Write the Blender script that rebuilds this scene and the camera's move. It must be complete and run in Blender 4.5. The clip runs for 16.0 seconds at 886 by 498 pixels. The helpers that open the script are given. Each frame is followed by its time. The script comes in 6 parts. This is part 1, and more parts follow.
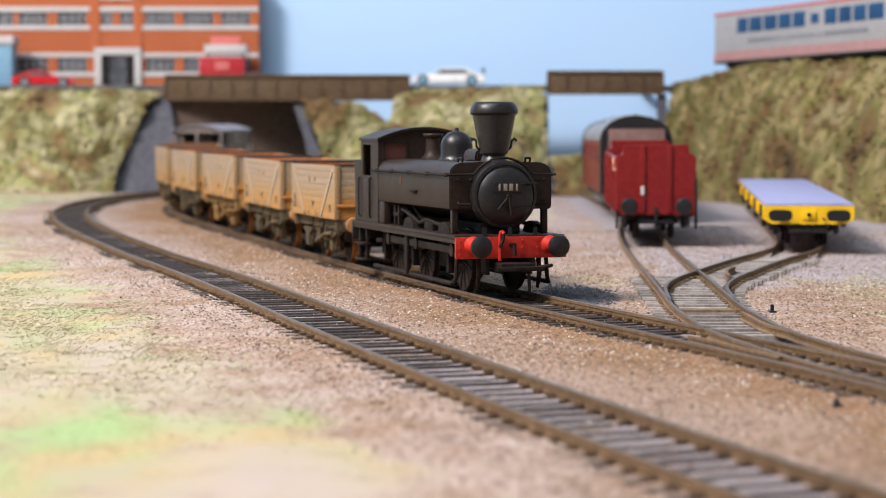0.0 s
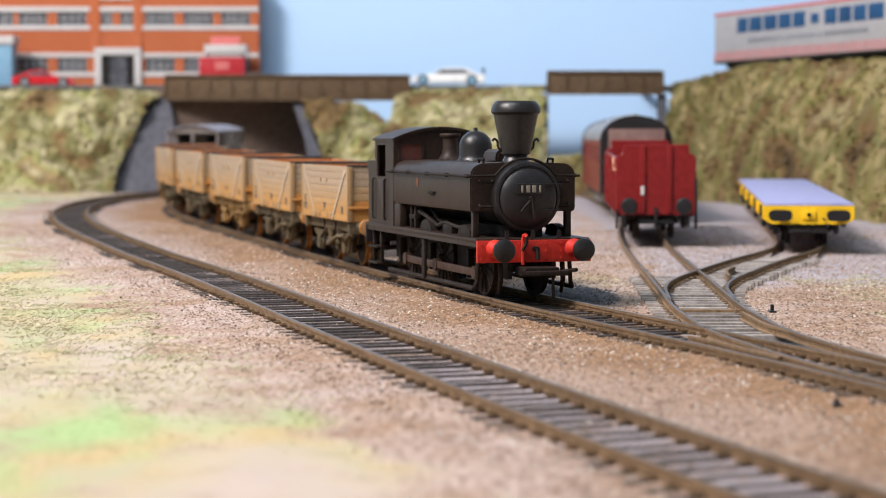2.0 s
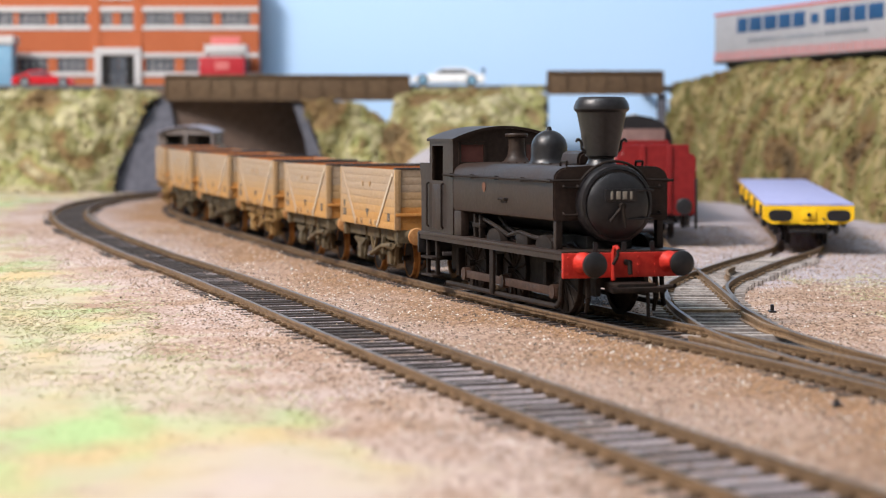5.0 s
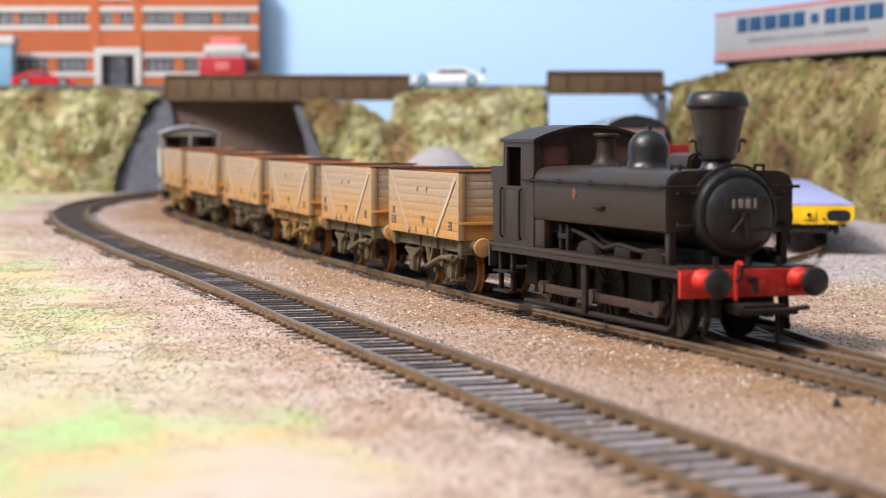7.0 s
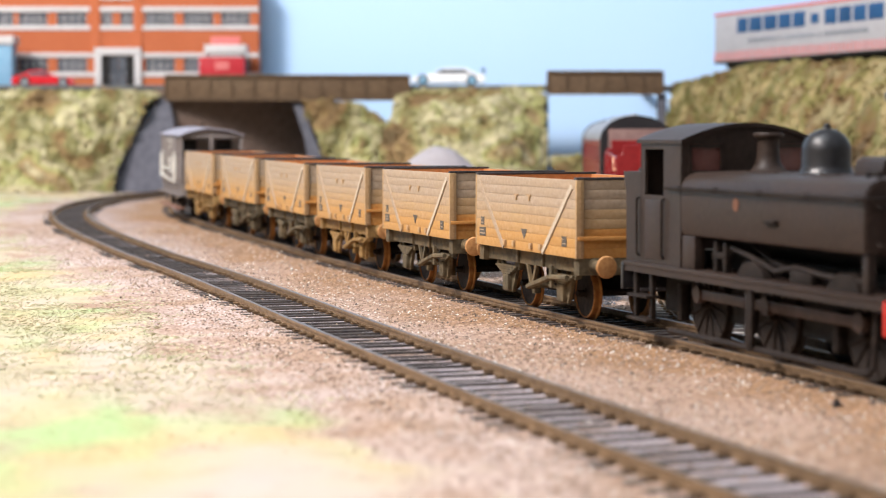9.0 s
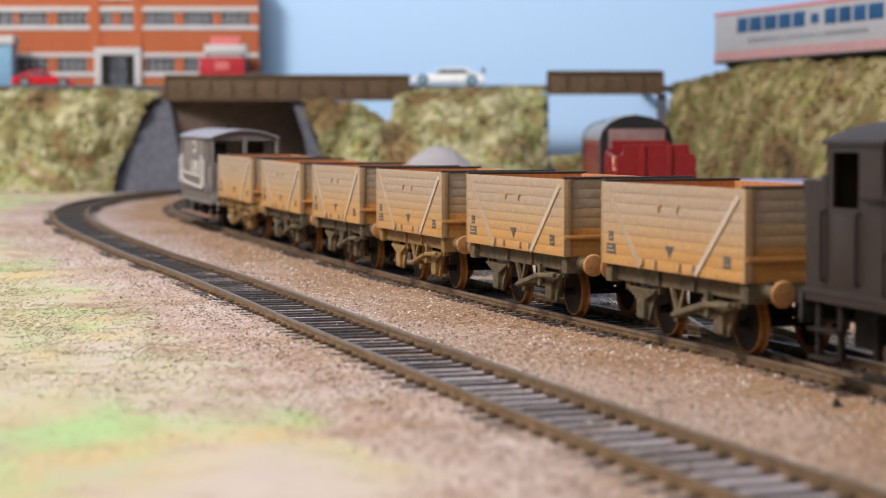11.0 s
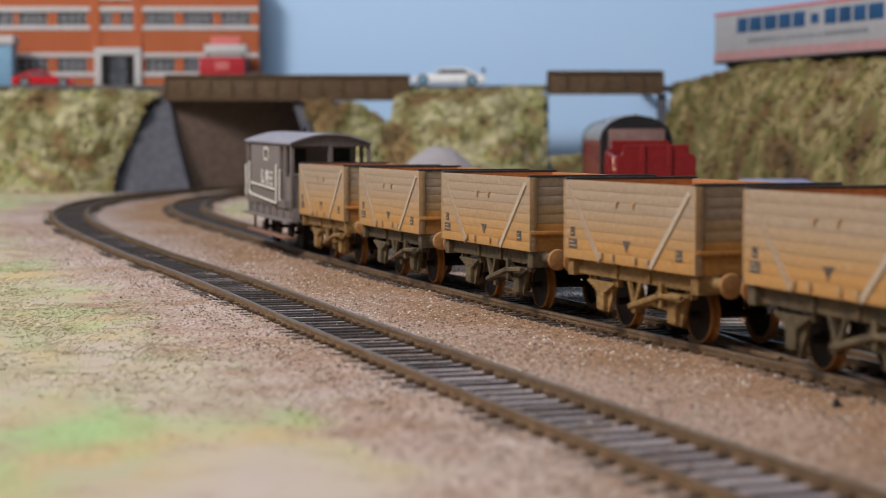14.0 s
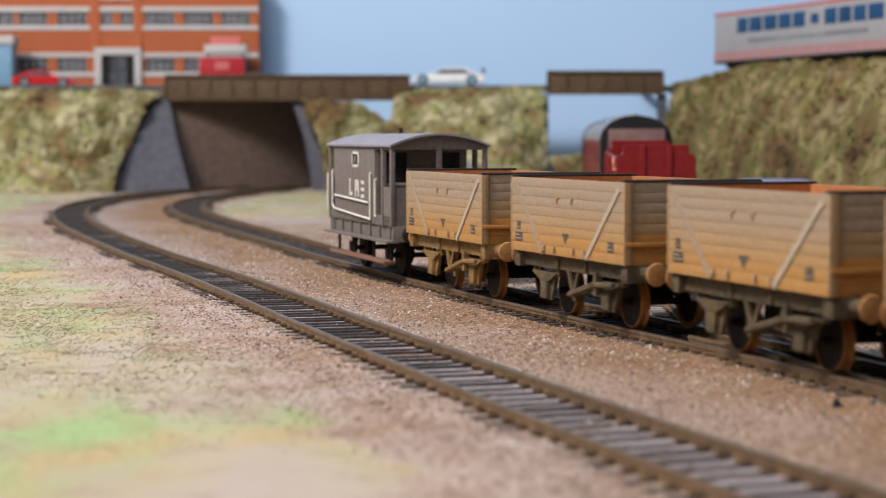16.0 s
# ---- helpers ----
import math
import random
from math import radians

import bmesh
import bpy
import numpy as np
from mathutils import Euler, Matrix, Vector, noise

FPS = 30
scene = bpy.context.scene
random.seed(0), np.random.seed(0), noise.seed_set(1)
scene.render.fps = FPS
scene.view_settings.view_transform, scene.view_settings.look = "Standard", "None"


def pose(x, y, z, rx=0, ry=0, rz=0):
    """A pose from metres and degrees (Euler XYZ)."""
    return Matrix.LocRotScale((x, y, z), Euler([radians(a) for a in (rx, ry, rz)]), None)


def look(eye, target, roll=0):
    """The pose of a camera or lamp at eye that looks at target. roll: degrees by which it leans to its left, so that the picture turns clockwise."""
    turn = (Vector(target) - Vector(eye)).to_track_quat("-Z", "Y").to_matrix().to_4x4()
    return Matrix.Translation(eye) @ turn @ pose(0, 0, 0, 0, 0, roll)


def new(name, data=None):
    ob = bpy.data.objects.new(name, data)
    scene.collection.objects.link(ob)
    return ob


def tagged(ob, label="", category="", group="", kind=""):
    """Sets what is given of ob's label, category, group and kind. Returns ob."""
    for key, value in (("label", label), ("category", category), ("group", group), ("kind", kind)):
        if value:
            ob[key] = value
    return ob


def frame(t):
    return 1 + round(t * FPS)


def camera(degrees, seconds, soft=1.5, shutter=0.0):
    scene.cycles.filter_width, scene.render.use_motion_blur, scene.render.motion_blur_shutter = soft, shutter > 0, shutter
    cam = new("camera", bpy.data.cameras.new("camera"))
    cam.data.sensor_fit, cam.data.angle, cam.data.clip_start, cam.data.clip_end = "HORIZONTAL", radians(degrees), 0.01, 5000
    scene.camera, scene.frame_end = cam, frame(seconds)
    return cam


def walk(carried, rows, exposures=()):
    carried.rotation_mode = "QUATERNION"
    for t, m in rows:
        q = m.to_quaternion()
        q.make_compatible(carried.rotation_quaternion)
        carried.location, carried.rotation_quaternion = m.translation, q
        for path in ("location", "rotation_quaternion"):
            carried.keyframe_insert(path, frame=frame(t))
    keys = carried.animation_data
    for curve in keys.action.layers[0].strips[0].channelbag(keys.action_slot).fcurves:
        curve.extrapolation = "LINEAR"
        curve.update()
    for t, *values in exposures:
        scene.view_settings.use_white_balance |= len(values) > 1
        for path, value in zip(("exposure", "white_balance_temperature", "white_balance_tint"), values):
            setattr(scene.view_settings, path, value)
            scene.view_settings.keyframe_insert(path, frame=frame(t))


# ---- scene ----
cam = camera(25.25, 16.0, soft=1.0, shutter=0.5)
walk(cam, [(0.0, pose(0, 0, 0.0417, 86.71, 0, 0)), (16.0, pose(0, 0, 0.0417, 86.71, 0, 0))],
     exposures=[(0.0, -0.14), (4.0, -0.05), (6.5, 0.03), (7.3, 0.12), (8.0, 0.25), (9.0, 0.2), (10.2, -0.1), (11.5, -0.51), (12.0, -0.82), (12.5, -0.9), (13.0, -0.86), (14.0, -0.76), (15.0, -0.56), (16.0, -0.53)])
cam.data.dof.use_dof = True
cam.data.dof.focus_distance = 0.50
cam.data.dof.aperture_fstop = 30.0

# ---- world and lamps ----
world = bpy.data.worlds.new("hall_light")
scene.world = world
world.use_nodes = True
world.node_tree.nodes["Background"].inputs[0].default_value = (0.70, 0.85, 1.0, 1)
world.node_tree.nodes["Background"].inputs[1].default_value = 0.40


def area_lamp(name, eye, target, sx, sy, watts, colour):
    d = bpy.data.lights.new(name, "AREA")
    d.shape, d.size, d.size_y, d.energy, d.color = "RECTANGLE", sx, sy, watts, colour
    ob = new(name, d)
    ob.matrix_world = look(eye, target)
    return ob


area_lamp("layout_lamp", (-0.85, 0.12, 1.12), (-0.1, 0.7, 0.0), 0.35, 0.25, 29.5, (1.0, 0.885, 0.815))
# Broad fill added out of view, left of the camera; no window is known.
area_lamp("hall_window", (-1.5, -1.1, 1.7), (-0.2, 0.5, 0.0), 1.4, 0.9, 22, (0.98, 0.96, 1.0))
# Unseen fill added to brighten the sky board and soften the building's shadow.
area_lamp("backscene_lamp", (-0.42, 0.34, 0.86), (0.05, 1.75, 0.12), 0.9, 0.25, 8.6, (0.78, 0.89, 1.0))


# ---- mesh helpers; shapes are given in millimetres ----
def box(bm, x0, x1, y0, y1, z0, z1, bevel=0.0):
    r = bmesh.ops.create_cube(bm, size=1.0)
    vs = r["verts"]
    for v in vs:
        v.co = Vector((x0 + (v.co.x + 0.5) * (x1 - x0), y0 + (v.co.y + 0.5) * (y1 - y0), z0 + (v.co.z + 0.5) * (z1 - z0)))
    if bevel > 0:
        es = list({e for v in vs for e in v.link_edges})
        bmesh.ops.bevel(bm, geom=es, offset=bevel, segments=2, affect="EDGES", profile=0.6)
    return vs


def rod(bm, a, b, r0, r1=None, seg=12, caps=True):
    a, b = Vector(a), Vector(b)
    r1 = r0 if r1 is None else r1
    q = (b - a).to_track_quat("Z", "Y")
    r = bmesh.ops.create_cone(bm, cap_ends=caps, segments=seg, radius1=r0, radius2=r1, depth=(b - a).length)
    bmesh.ops.transform(bm, matrix=Matrix.Translation((a + b) / 2) @ q.to_matrix().to_4x4(), verts=r["verts"])
    return r["verts"]


def lathe(bm, profile, seg=32, origin=(0, 0, 0), axis="z", caps=True):
    """Turns (radius, height) pairs round an axis through origin."""
    rings = []
    for r, z in profile:
        ring = []
        for k in range(seg):
            a = 2 * math.pi * k / seg
            p = (r * math.cos(a), r * math.sin(a), z)
            if axis == "x":
                p = (z, r * math.cos(a), r * math.sin(a))
            elif axis == "y":
                p = (r * math.sin(a), z, r * math.cos(a))
            ring.append(bm.verts.new(Vector(p) + Vector(origin)))
        rings.append(ring)
    for i in range(len(rings) - 1):
        for k in range(seg):
            bm.faces.new((rings[i][k], rings[i][(k + 1) % seg], rings[i + 1][(k + 1) % seg], rings[i + 1][k]))
    if caps and profile[0][0] > 0.001:
        bm.faces.new(list(reversed(rings[0])))
    if caps and profile[-1][0] > 0.001:
        bm.faces.new(rings[-1])
    bmesh.ops.recalc_face_normals(bm, faces=bm.faces)


def prism(bm, poly, a, b, axis="y"):
    """Extrudes a closed outline between a and b along an axis."""
    def at(u, v, w):
        return {"y": (u, w, v), "x": (w, u, v), "z": (u, v, w)}[axis]
    lo = [bm.verts.new(at(u, v, a)) for u, v in poly]
    hi = [bm.verts.new(at(u, v, b)) for u, v in poly]
    n = len(poly)
    fs = [bm.faces.new(lo), bm.faces.new(hi)]
    for k in range(n):
        fs.append(bm.faces.new((lo[k], lo[(k + 1) % n], hi[(k + 1) % n], hi[k])))
    bmesh.ops.recalc_face_normals(bm, faces=fs)


def mesh_of(name, bm, material, smooth=True):
    bmesh.ops.scale(bm, vec=(0.001, 0.001, 0.001), verts=bm.verts)
    me = bpy.data.meshes.new(name)
    bm.to_mesh(me)
    bm.free()
    if smooth:
        me.shade_smooth()
        me.set_sharp_from_angle(angle=radians(35))
    me.materials.append(material)
    return me


def part(name, bm, material, parent, label="", at=None):
    ob = new(name, mesh_of(name, bm, material))
    ob.parent = parent
    if at is not None:
        ob.matrix_basis = at
    return tagged(ob, label)


def share(name, me, parent, at):
    ob = new(name, me)
    ob.parent = parent
    ob.matrix_basis = at
    return ob


def mm(x, y, z, rx=0, ry=0, rz=0):
    return pose(x / 1000, y / 1000, z / 1000, rx, ry, rz)


def thing(name, m, label, category, group="", kind=""):
    ob = new(name)
    ob.empty_display_size = 0.01
    ob.matrix_basis = m
    return tagged(ob, label, category, group, kind)


# ---- materials ----
def mat(name, dark, light, size=2.0, rough=0.75, metal=0.0, bump=0.25, patch=12.0, patchy=0.35, vary=0.12, spec=0.3, tint=None):
    """Two tones mixed by grain of that size (mm), stains of a larger size, and a little change from piece to piece."""
    m = bpy.data.materials.new(name)
    m.use_nodes = True
    nt = m.node_tree
    n, l = nt.nodes, nt.links
    b = n["Principled BSDF"]
    tc = n.new("ShaderNodeTexCoord")
    info = n.new("ShaderNodeObjectInfo")
    off = n.new("ShaderNodeVectorMath")
    off.operation = "MULTIPLY_ADD"
    off.inputs[1].default_value = (1, 1, 1)
    l.new(tc.outputs["Object"], off.inputs[0])
    l.new(info.outputs["Random"], off.inputs[2])
    g = n.new("ShaderNodeTexNoise")
    g.inputs["Scale"].default_value = 1000 / size
    g.inputs["Detail"].default_value = 5
    l.new(off.outputs[0], g.inputs["Vector"])
    p = n.new("ShaderNodeTexNoise")
    p.inputs["Scale"].default_value = 1000 / patch
    p.inputs["Detail"].default_value = 3
    l.new(off.outputs[0], p.inputs["Vector"])
    r = n.new("ShaderNodeValToRGB")
    r.color_ramp.elements[0].position, r.color_ramp.elements[1].position = 0.3, 0.7
    r.color_ramp.elements[0].color, r.color_ramp.elements[1].color = (*dark, 1), (*light, 1)
    l.new(g.outputs["Fac"], r.inputs[0])
    mix = n.new("ShaderNodeMix")
    mix.data_type, mix.blend_type = "RGBA", "MIX"
    pr = n.new("ShaderNodeMapRange")
    pr.inputs[1].default_value, pr.inputs[2].default_value = 0.42, 0.68
    pr.inputs[4].default_value = patchy
    l.new(p.outputs["Fac"], pr.inputs[0])
    l.new(pr.outputs[0], mix.inputs[0])
    l.new(r.outputs[0], mix.inputs[6])
    mix.inputs[7].default_value = (*(tint or dark), 1)
    hsv = n.new("ShaderNodeHueSaturation")
    vr = n.new("ShaderNodeMapRange")
    vr.inputs[3].default_value, vr.inputs[4].default_value = 1 - vary, 1 + vary
    l.new(info.outputs["Random"], vr.inputs[0])
    l.new(vr.outputs[0], hsv.inputs["Value"])
    l.new(mix.outputs[2], hsv.inputs["Color"])
    l.new(hsv.outputs[0], b.inputs["Base Color"])
    b.inputs["Metallic"].default_value = metal
    b.inputs["Specular IOR Level"].default_value = spec
    rr = n.new("ShaderNodeMapRange")
    rr.inputs[3].default_value, rr.inputs[4].default_value = max(0.05, rough - 0.12), min(1, rough + 0.12)
    l.new(p.outputs["Fac"], rr.inputs[0])
    l.new(rr.outputs[0], b.inputs["Roughness"])
    if bump > 0:
        bp = n.new("ShaderNodeBump")
        bp.inputs["Strength"].default_value = bump
        bp.inputs["Distance"].default_value = 0.0002 * size
        l.new(g.outputs["Fac"], bp.inputs["Height"])
        l.new(bp.outputs[0], b.inputs["Normal"])
    return m


RAIL = mat("rusty_rail", (0.135, 0.085, 0.047), (0.26, 0.17, 0.098), 1.5, 0.65, 0.1, 0.3, 15, 0.4)
RAILTOP = mat("worn_rail_head", (0.11, 0.088, 0.074), (0.20, 0.165, 0.142), 1.0, 0.42, 0.55, 0.1, 20, 0.4)
SLEEPER = mat("dark_sleeper", (0.022, 0.018, 0.018), (0.062, 0.05, 0.045), 1.2, 0.8, 0, 0.4, 6, 0.3, 0.15, tint=(0.10, 0.078, 0.062))
SLEEPER_GREY = mat("weathered_grey_sleeper", (0.25, 0.22, 0.205), (0.42, 0.375, 0.345), 1.2, 0.85, 0, 0.4, 6, 0.5, 0.25, tint=(0.11, 0.085, 0.07))
BODY_TOP = mat("weathered_beige_plank", (0.295, 0.212, 0.14), (0.385, 0.29, 0.205), 1.0, 0.75, 0, 0.25, 9, 0.45, 0.025, tint=(0.36, 0.26, 0.165))
BODY_MID = mat("stained_beige_plank", (0.335, 0.207, 0.102), (0.42, 0.278, 0.152), 1.0, 0.75, 0, 0.25, 9, 0.5, 0.025, tint=(0.40, 0.26, 0.12))
BODY_LOW = mat("ochre_dusted_plank", (0.38, 0.192, 0.055), (0.46, 0.256, 0.092), 1.0, 0.75, 0, 0.25, 9, 0.5, 0.025, tint=(0.42, 0.22, 0.07))
BODY_WARM = mat("lightly_stained_plank", (0.315, 0.21, 0.121), (0.403, 0.284, 0.178), 1.0, 0.75, 0, 0.25, 9, 0.5, 0.025, tint=(0.38, 0.26, 0.142))
BODY_OCHRE = mat("ochre_stained_plank", (0.357, 0.2, 0.078), (0.44, 0.267, 0.122), 1.0, 0.75, 0, 0.25, 9, 0.5, 0.025, tint=(0.41, 0.24, 0.095))
END_LOW = mat("orange_rust_plank", (0.41, 0.175, 0.04), (0.51, 0.25, 0.072), 1.0, 0.75, 0, 0.25, 7, 0.5, 0.06, tint=(0.36, 0.15, 0.035))
INNER = mat("rust_inside_plank", (0.38, 0.14, 0.045), (0.52, 0.22, 0.075), 1.2, 0.8, 0, 0.2, 9, 0.4, 0.1)
CAPPING = mat("black_capping", (0.03, 0.026, 0.026), (0.06, 0.05, 0.05), 1.2, 0.6)
UNDER = mat("olive_grime", (0.05, 0.038, 0.022), (0.125, 0.098, 0.058), 1.4, 0.8, 0, 0.3, 6, 0.4, 0.1, tint=(0.20, 0.13, 0.06))
UNDER_RUST = mat("ochre_grime", (0.16, 0.09, 0.03), (0.32, 0.20, 0.075), 1.4, 0.8, 0, 0.3, 6, 0.4, 0.1, tint=(0.22, 0.11, 0.03))
TYRE = mat("rust_wheel_rim", (0.24, 0.09, 0.022), (0.44, 0.20, 0.055), 1.2, 0.65, 0.1, 0.2, 5, 0.4, 0.1)
WHEEL = mat("sooty_wheel", (0.014, 0.011, 0.010), (0.036, 0.027, 0.022), 1.2, 0.75, spec=0.2)
BUFFER = mat("rust_buffer", (0.34, 0.15, 0.05), (0.50, 0.26, 0.10), 1.0, 0.7)
BLACK = mat("weathered_black", (0.019, 0.0122, 0.0100), (0.035, 0.0232, 0.0185), 1.2, 0.46, 0.0, 0.15, 12, 0.5, 0.05, spec=0.2, tint=(0.044, 0.0275, 0.0205))
SOOT = mat("soot_black", (0.009, 0.0082, 0.009), (0.020, 0.018, 0.020), 1.2, 0.36, 0.0, 0.1, 10, 0.3, 0.05, spec=0.45)
GEAR = mat("brown_grime_steel", (0.009, 0.0064, 0.0052), (0.030, 0.020, 0.0155), 1.2, 0.65, 0.1, 0.2, 7, 0.5, 0.1, spec=0.2)
RED = mat("buffer_beam_red", (0.42, 0.018, 0.012), (0.60, 0.04, 0.025), 1.5, 0.5, 0, 0.1, 7, 0.35, 0, tint=(0.25, 0.02, 0.015))
STRAP = mat("pale_strap", (0.40, 0.32, 0.235), (0.49, 0.41, 0.31), 0.8, 0.7, 0, 0.1, 6, 0.3, 0)
ROD = mat("brown_oily_rod", (0.045, 0.026, 0.019), (0.095, 0.055, 0.04), 1.2, 0.5, 0.3, 0.15, 6, 0.5, 0.1)
NUMERAL = mat("dull_numeral", (0.24, 0.21, 0.17), (0.32, 0.285, 0.235), 0.8, 0.7, 0, 0, 6, 0.2, 0)
LETTER = mat("off_white_letter", (0.62, 0.58, 0.50), (0.75, 0.72, 0.65), 0.8, 0.7, 0, 0, 6, 0.2, 0)
DARKMARK = mat("dark_panel", (0.07, 0.058, 0.046), (0.12, 0.098, 0.078), 0.8, 0.8, 0, 0)
CRIMSON = mat("maroon_enamel", (0.16, 0.009, 0.010), (0.225, 0.016, 0.016), 2.5, 0.38, 0, 0.05, 15, 0.3, 0)
YELLOW = mat("yellow_enamel", (0.80, 0.46, 0.012), (0.90, 0.56, 0.02), 2.5, 0.4, 0, 0.05, 15, 0.2, 0)
DECK = mat("lilac_grey_deck", (0.30, 0.31, 0.52), (0.37, 0.38, 0.60), 2.5, 0.6, 0, 0.1, 15, 0.3, 0)
VAN_GREY = mat("dusty_grey_van", (0.145, 0.120, 0.112), (0.205, 0.172, 0.160), 1.2, 0.75, 0, 0.15, 9, 0.4, 0.05, tint=(0.20, 0.16, 0.125))
VAN_ROOF = mat("grey_van_roof", (0.23, 0.215, 0.25), (0.31, 0.295, 0.335), 1.5, 0.6, 0, 0.1, 10, 0.3, 0)
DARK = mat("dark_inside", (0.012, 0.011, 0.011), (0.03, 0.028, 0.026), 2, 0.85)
ROOF = mat("grey_coach_roof", (0.19, 0.195, 0.21), (0.27, 0.275, 0.29), 3, 0.5)
GIRDER = mat("brown_girder", (0.075, 0.045, 0.025), (0.14, 0.09, 0.05), 3, 0.75, 0, 0.3, 14, 0.4, 0.1)
WINGWALL = mat("grey_brick_paper", (0.08, 0.08, 0.098), (0.125, 0.125, 0.15), 4, 0.85, 0, 0.3, 30, 0.3, 0)
BROWNWALL = mat("brown_tunnel_wall", (0.12, 0.082, 0.064), (0.175, 0.12, 0.094), 4, 0.85, 0, 0.3, 30, 0.3, 0)
BRICK = mat("orange_brick_card", (0.40, 0.105, 0.042), (0.50, 0.145, 0.058), 1.5, 0.8, 0, 0.2, 25, 0.25, 0.05)
WHITE = mat("white_stone_card", (0.50, 0.48, 0.475), (0.60, 0.58, 0.57), 2, 0.7, 0, 0.1, 20, 0.2, 0)
GLASS = mat("dark_window_film", (0.06, 0.065, 0.08), (0.14, 0.15, 0.17), 6, 0.2, 0, 0, 9, 0.3, 0.15, spec=0.6)
CARWHITE = mat("white_car_paint", (0.84, 0.84, 0.86), (0.90, 0.90, 0.92), 5, 0.25, 0, 0, 20, 0.1, 0, spec=0.6)
CARRED = mat("red_car_paint", (0.55, 0.012, 0.02), (0.65, 0.02, 0.03), 5, 0.25, 0, 0, 20, 0.1, 0, spec=0.6)
BLUE = mat("blue_shed_paint", (0.16, 0.32, 0.46), (0.21, 0.38, 0.52), 5, 0.5)
REDSIGN = mat("red_panel", (0.38, 0.015, 0.022), (0.46, 0.022, 0.032), 5, 0.5)
TRAILER = mat("grey_curtain_side", (0.33, 0.315, 0.32), (0.41, 0.395, 0.40), 4, 0.6, 0, 0.1, 30, 0.3, 0)
NAVY = mat("navy_letter", (0.010, 0.055, 0.14), (0.016, 0.075, 0.18), 3, 0.6, 0, 0)
PINK = mat("pale_red_trim", (0.55, 0.14, 0.13), (0.64, 0.18, 0.17), 3, 0.6, 0, 0)
HEAP = mat("grey_gravel_heap", (0.30, 0.27, 0.28), (0.45, 0.41, 0.42), 1.0, 0.9, 0, 0.6, 8, 0.3)
STONE = mat("ballast_chip", (0.235, 0.153, 0.106), (0.44, 0.32, 0.245), 3, 0.9, 0, 0, 200, 0.3)
ROOM = mat("hall_wall_paint", (0.66, 0.64, 0.60), (0.74, 0.72, 0.68), 30, 0.9, 0, 0, 300, 0.2)


def island(m, spread=0.5, hue=0.0):
    """Lets loose pieces joined in one mesh differ in tone."""
    nt = m.node_tree
    b = nt.nodes["Principled BSDF"]
    src = b.inputs["Base Color"].links[0].from_socket
    geo = nt.nodes.new("ShaderNodeNewGeometry")
    mr = nt.nodes.new("ShaderNodeMapRange")
    mr.inputs[3].default_value, mr.inputs[4].default_value = 1 - spread, 1 + spread
    nt.links.new(geo.outputs["Random Per Island"], mr.inputs[0])
    hs = nt.nodes.new("ShaderNodeHueSaturation")
    nt.links.new(mr.outputs[0], hs.inputs["Value"])
    nt.links.new(src, hs.inputs["Color"])
    if hue:
        mh = nt.nodes.new("ShaderNodeMapRange")
        mh.inputs[3].default_value, mh.inputs[4].default_value = 0.5 - hue, 0.5 + hue
        wn = nt.nodes.new("ShaderNodeMath")
        wn.operation, wn.inputs[1].default_value = "MULTIPLY", 7.31
        fr = nt.nodes.new("ShaderNodeMath")
        fr.operation = "FRACT"
        nt.links.new(geo.outputs["Random Per Island"], wn.inputs[0])
        nt.links.new(wn.outputs[0], fr.inputs[0])
        nt.links.new(fr.outputs[0], mh.inputs[0])
        nt.links.new(mh.outputs[0], hs.inputs["Hue"])
    nt.links.new(hs.outputs[0], b.inputs["Base Color"])
    return m


island(STONE, 0.6, 0.014)
GRASS = island(mat("static_grass", (0.50, 0.46, 0.30), (0.64, 0.57, 0.41), 30, 0.85, 0, 0, 40, 0.8, 0, tint=(0.44, 0.48, 0.27)), 0.25, 0.02)


def scrub(name, stops, bump=0.0):
    """Foam scatter in soft blotches of several mixed colours, with a finer fleck over them."""
    m = mat(name, (0.2, 0.2, 0.1), (0.4, 0.4, 0.2), 20, 0.95, 0, bump, 36, 0.0, 0)
    nt = m.node_tree
    n, l = nt.nodes, nt.links
    tc = n.new("ShaderNodeTexCoord")
    big, fleck = n.new("ShaderNodeTexNoise"), n.new("ShaderNodeTexNoise")
    big.inputs["Scale"].default_value, big.inputs["Detail"].default_value = 26, 3
    fleck.inputs["Scale"].default_value, fleck.inputs["Detail"].default_value = 150, 3
    for t in (big, fleck):
        l.new(tc.outputs["Object"], t.inputs["Vector"])
    r = n.new("ShaderNodeValToRGB")
    while len(r.color_ramp.elements) < len(stops):
        r.color_ramp.elements.new(0.5)
    for el, (at, c) in zip(r.color_ramp.elements, stops):
        el.position, el.color = at, (*c, 1)
    l.new(big.outputs["Fac"], r.inputs[0])
    hs = n.new("ShaderNodeHueSaturation")
    mr = n.new("ShaderNodeMapRange")
    mr.inputs[1].default_value, mr.inputs[2].default_value = 0.3, 0.7
    mr.inputs[3].default_value, mr.inputs[4].default_value = 0.86, 1.14
    l.new(fleck.outputs["Fac"], mr.inputs[0])
    l.new(mr.outputs[0], hs.inputs["Value"])
    l.new(r.outputs[0], hs.inputs["Color"])
    l.new(hs.outputs[0], n["Principled BSDF"].inputs["Base Color"])
    return m


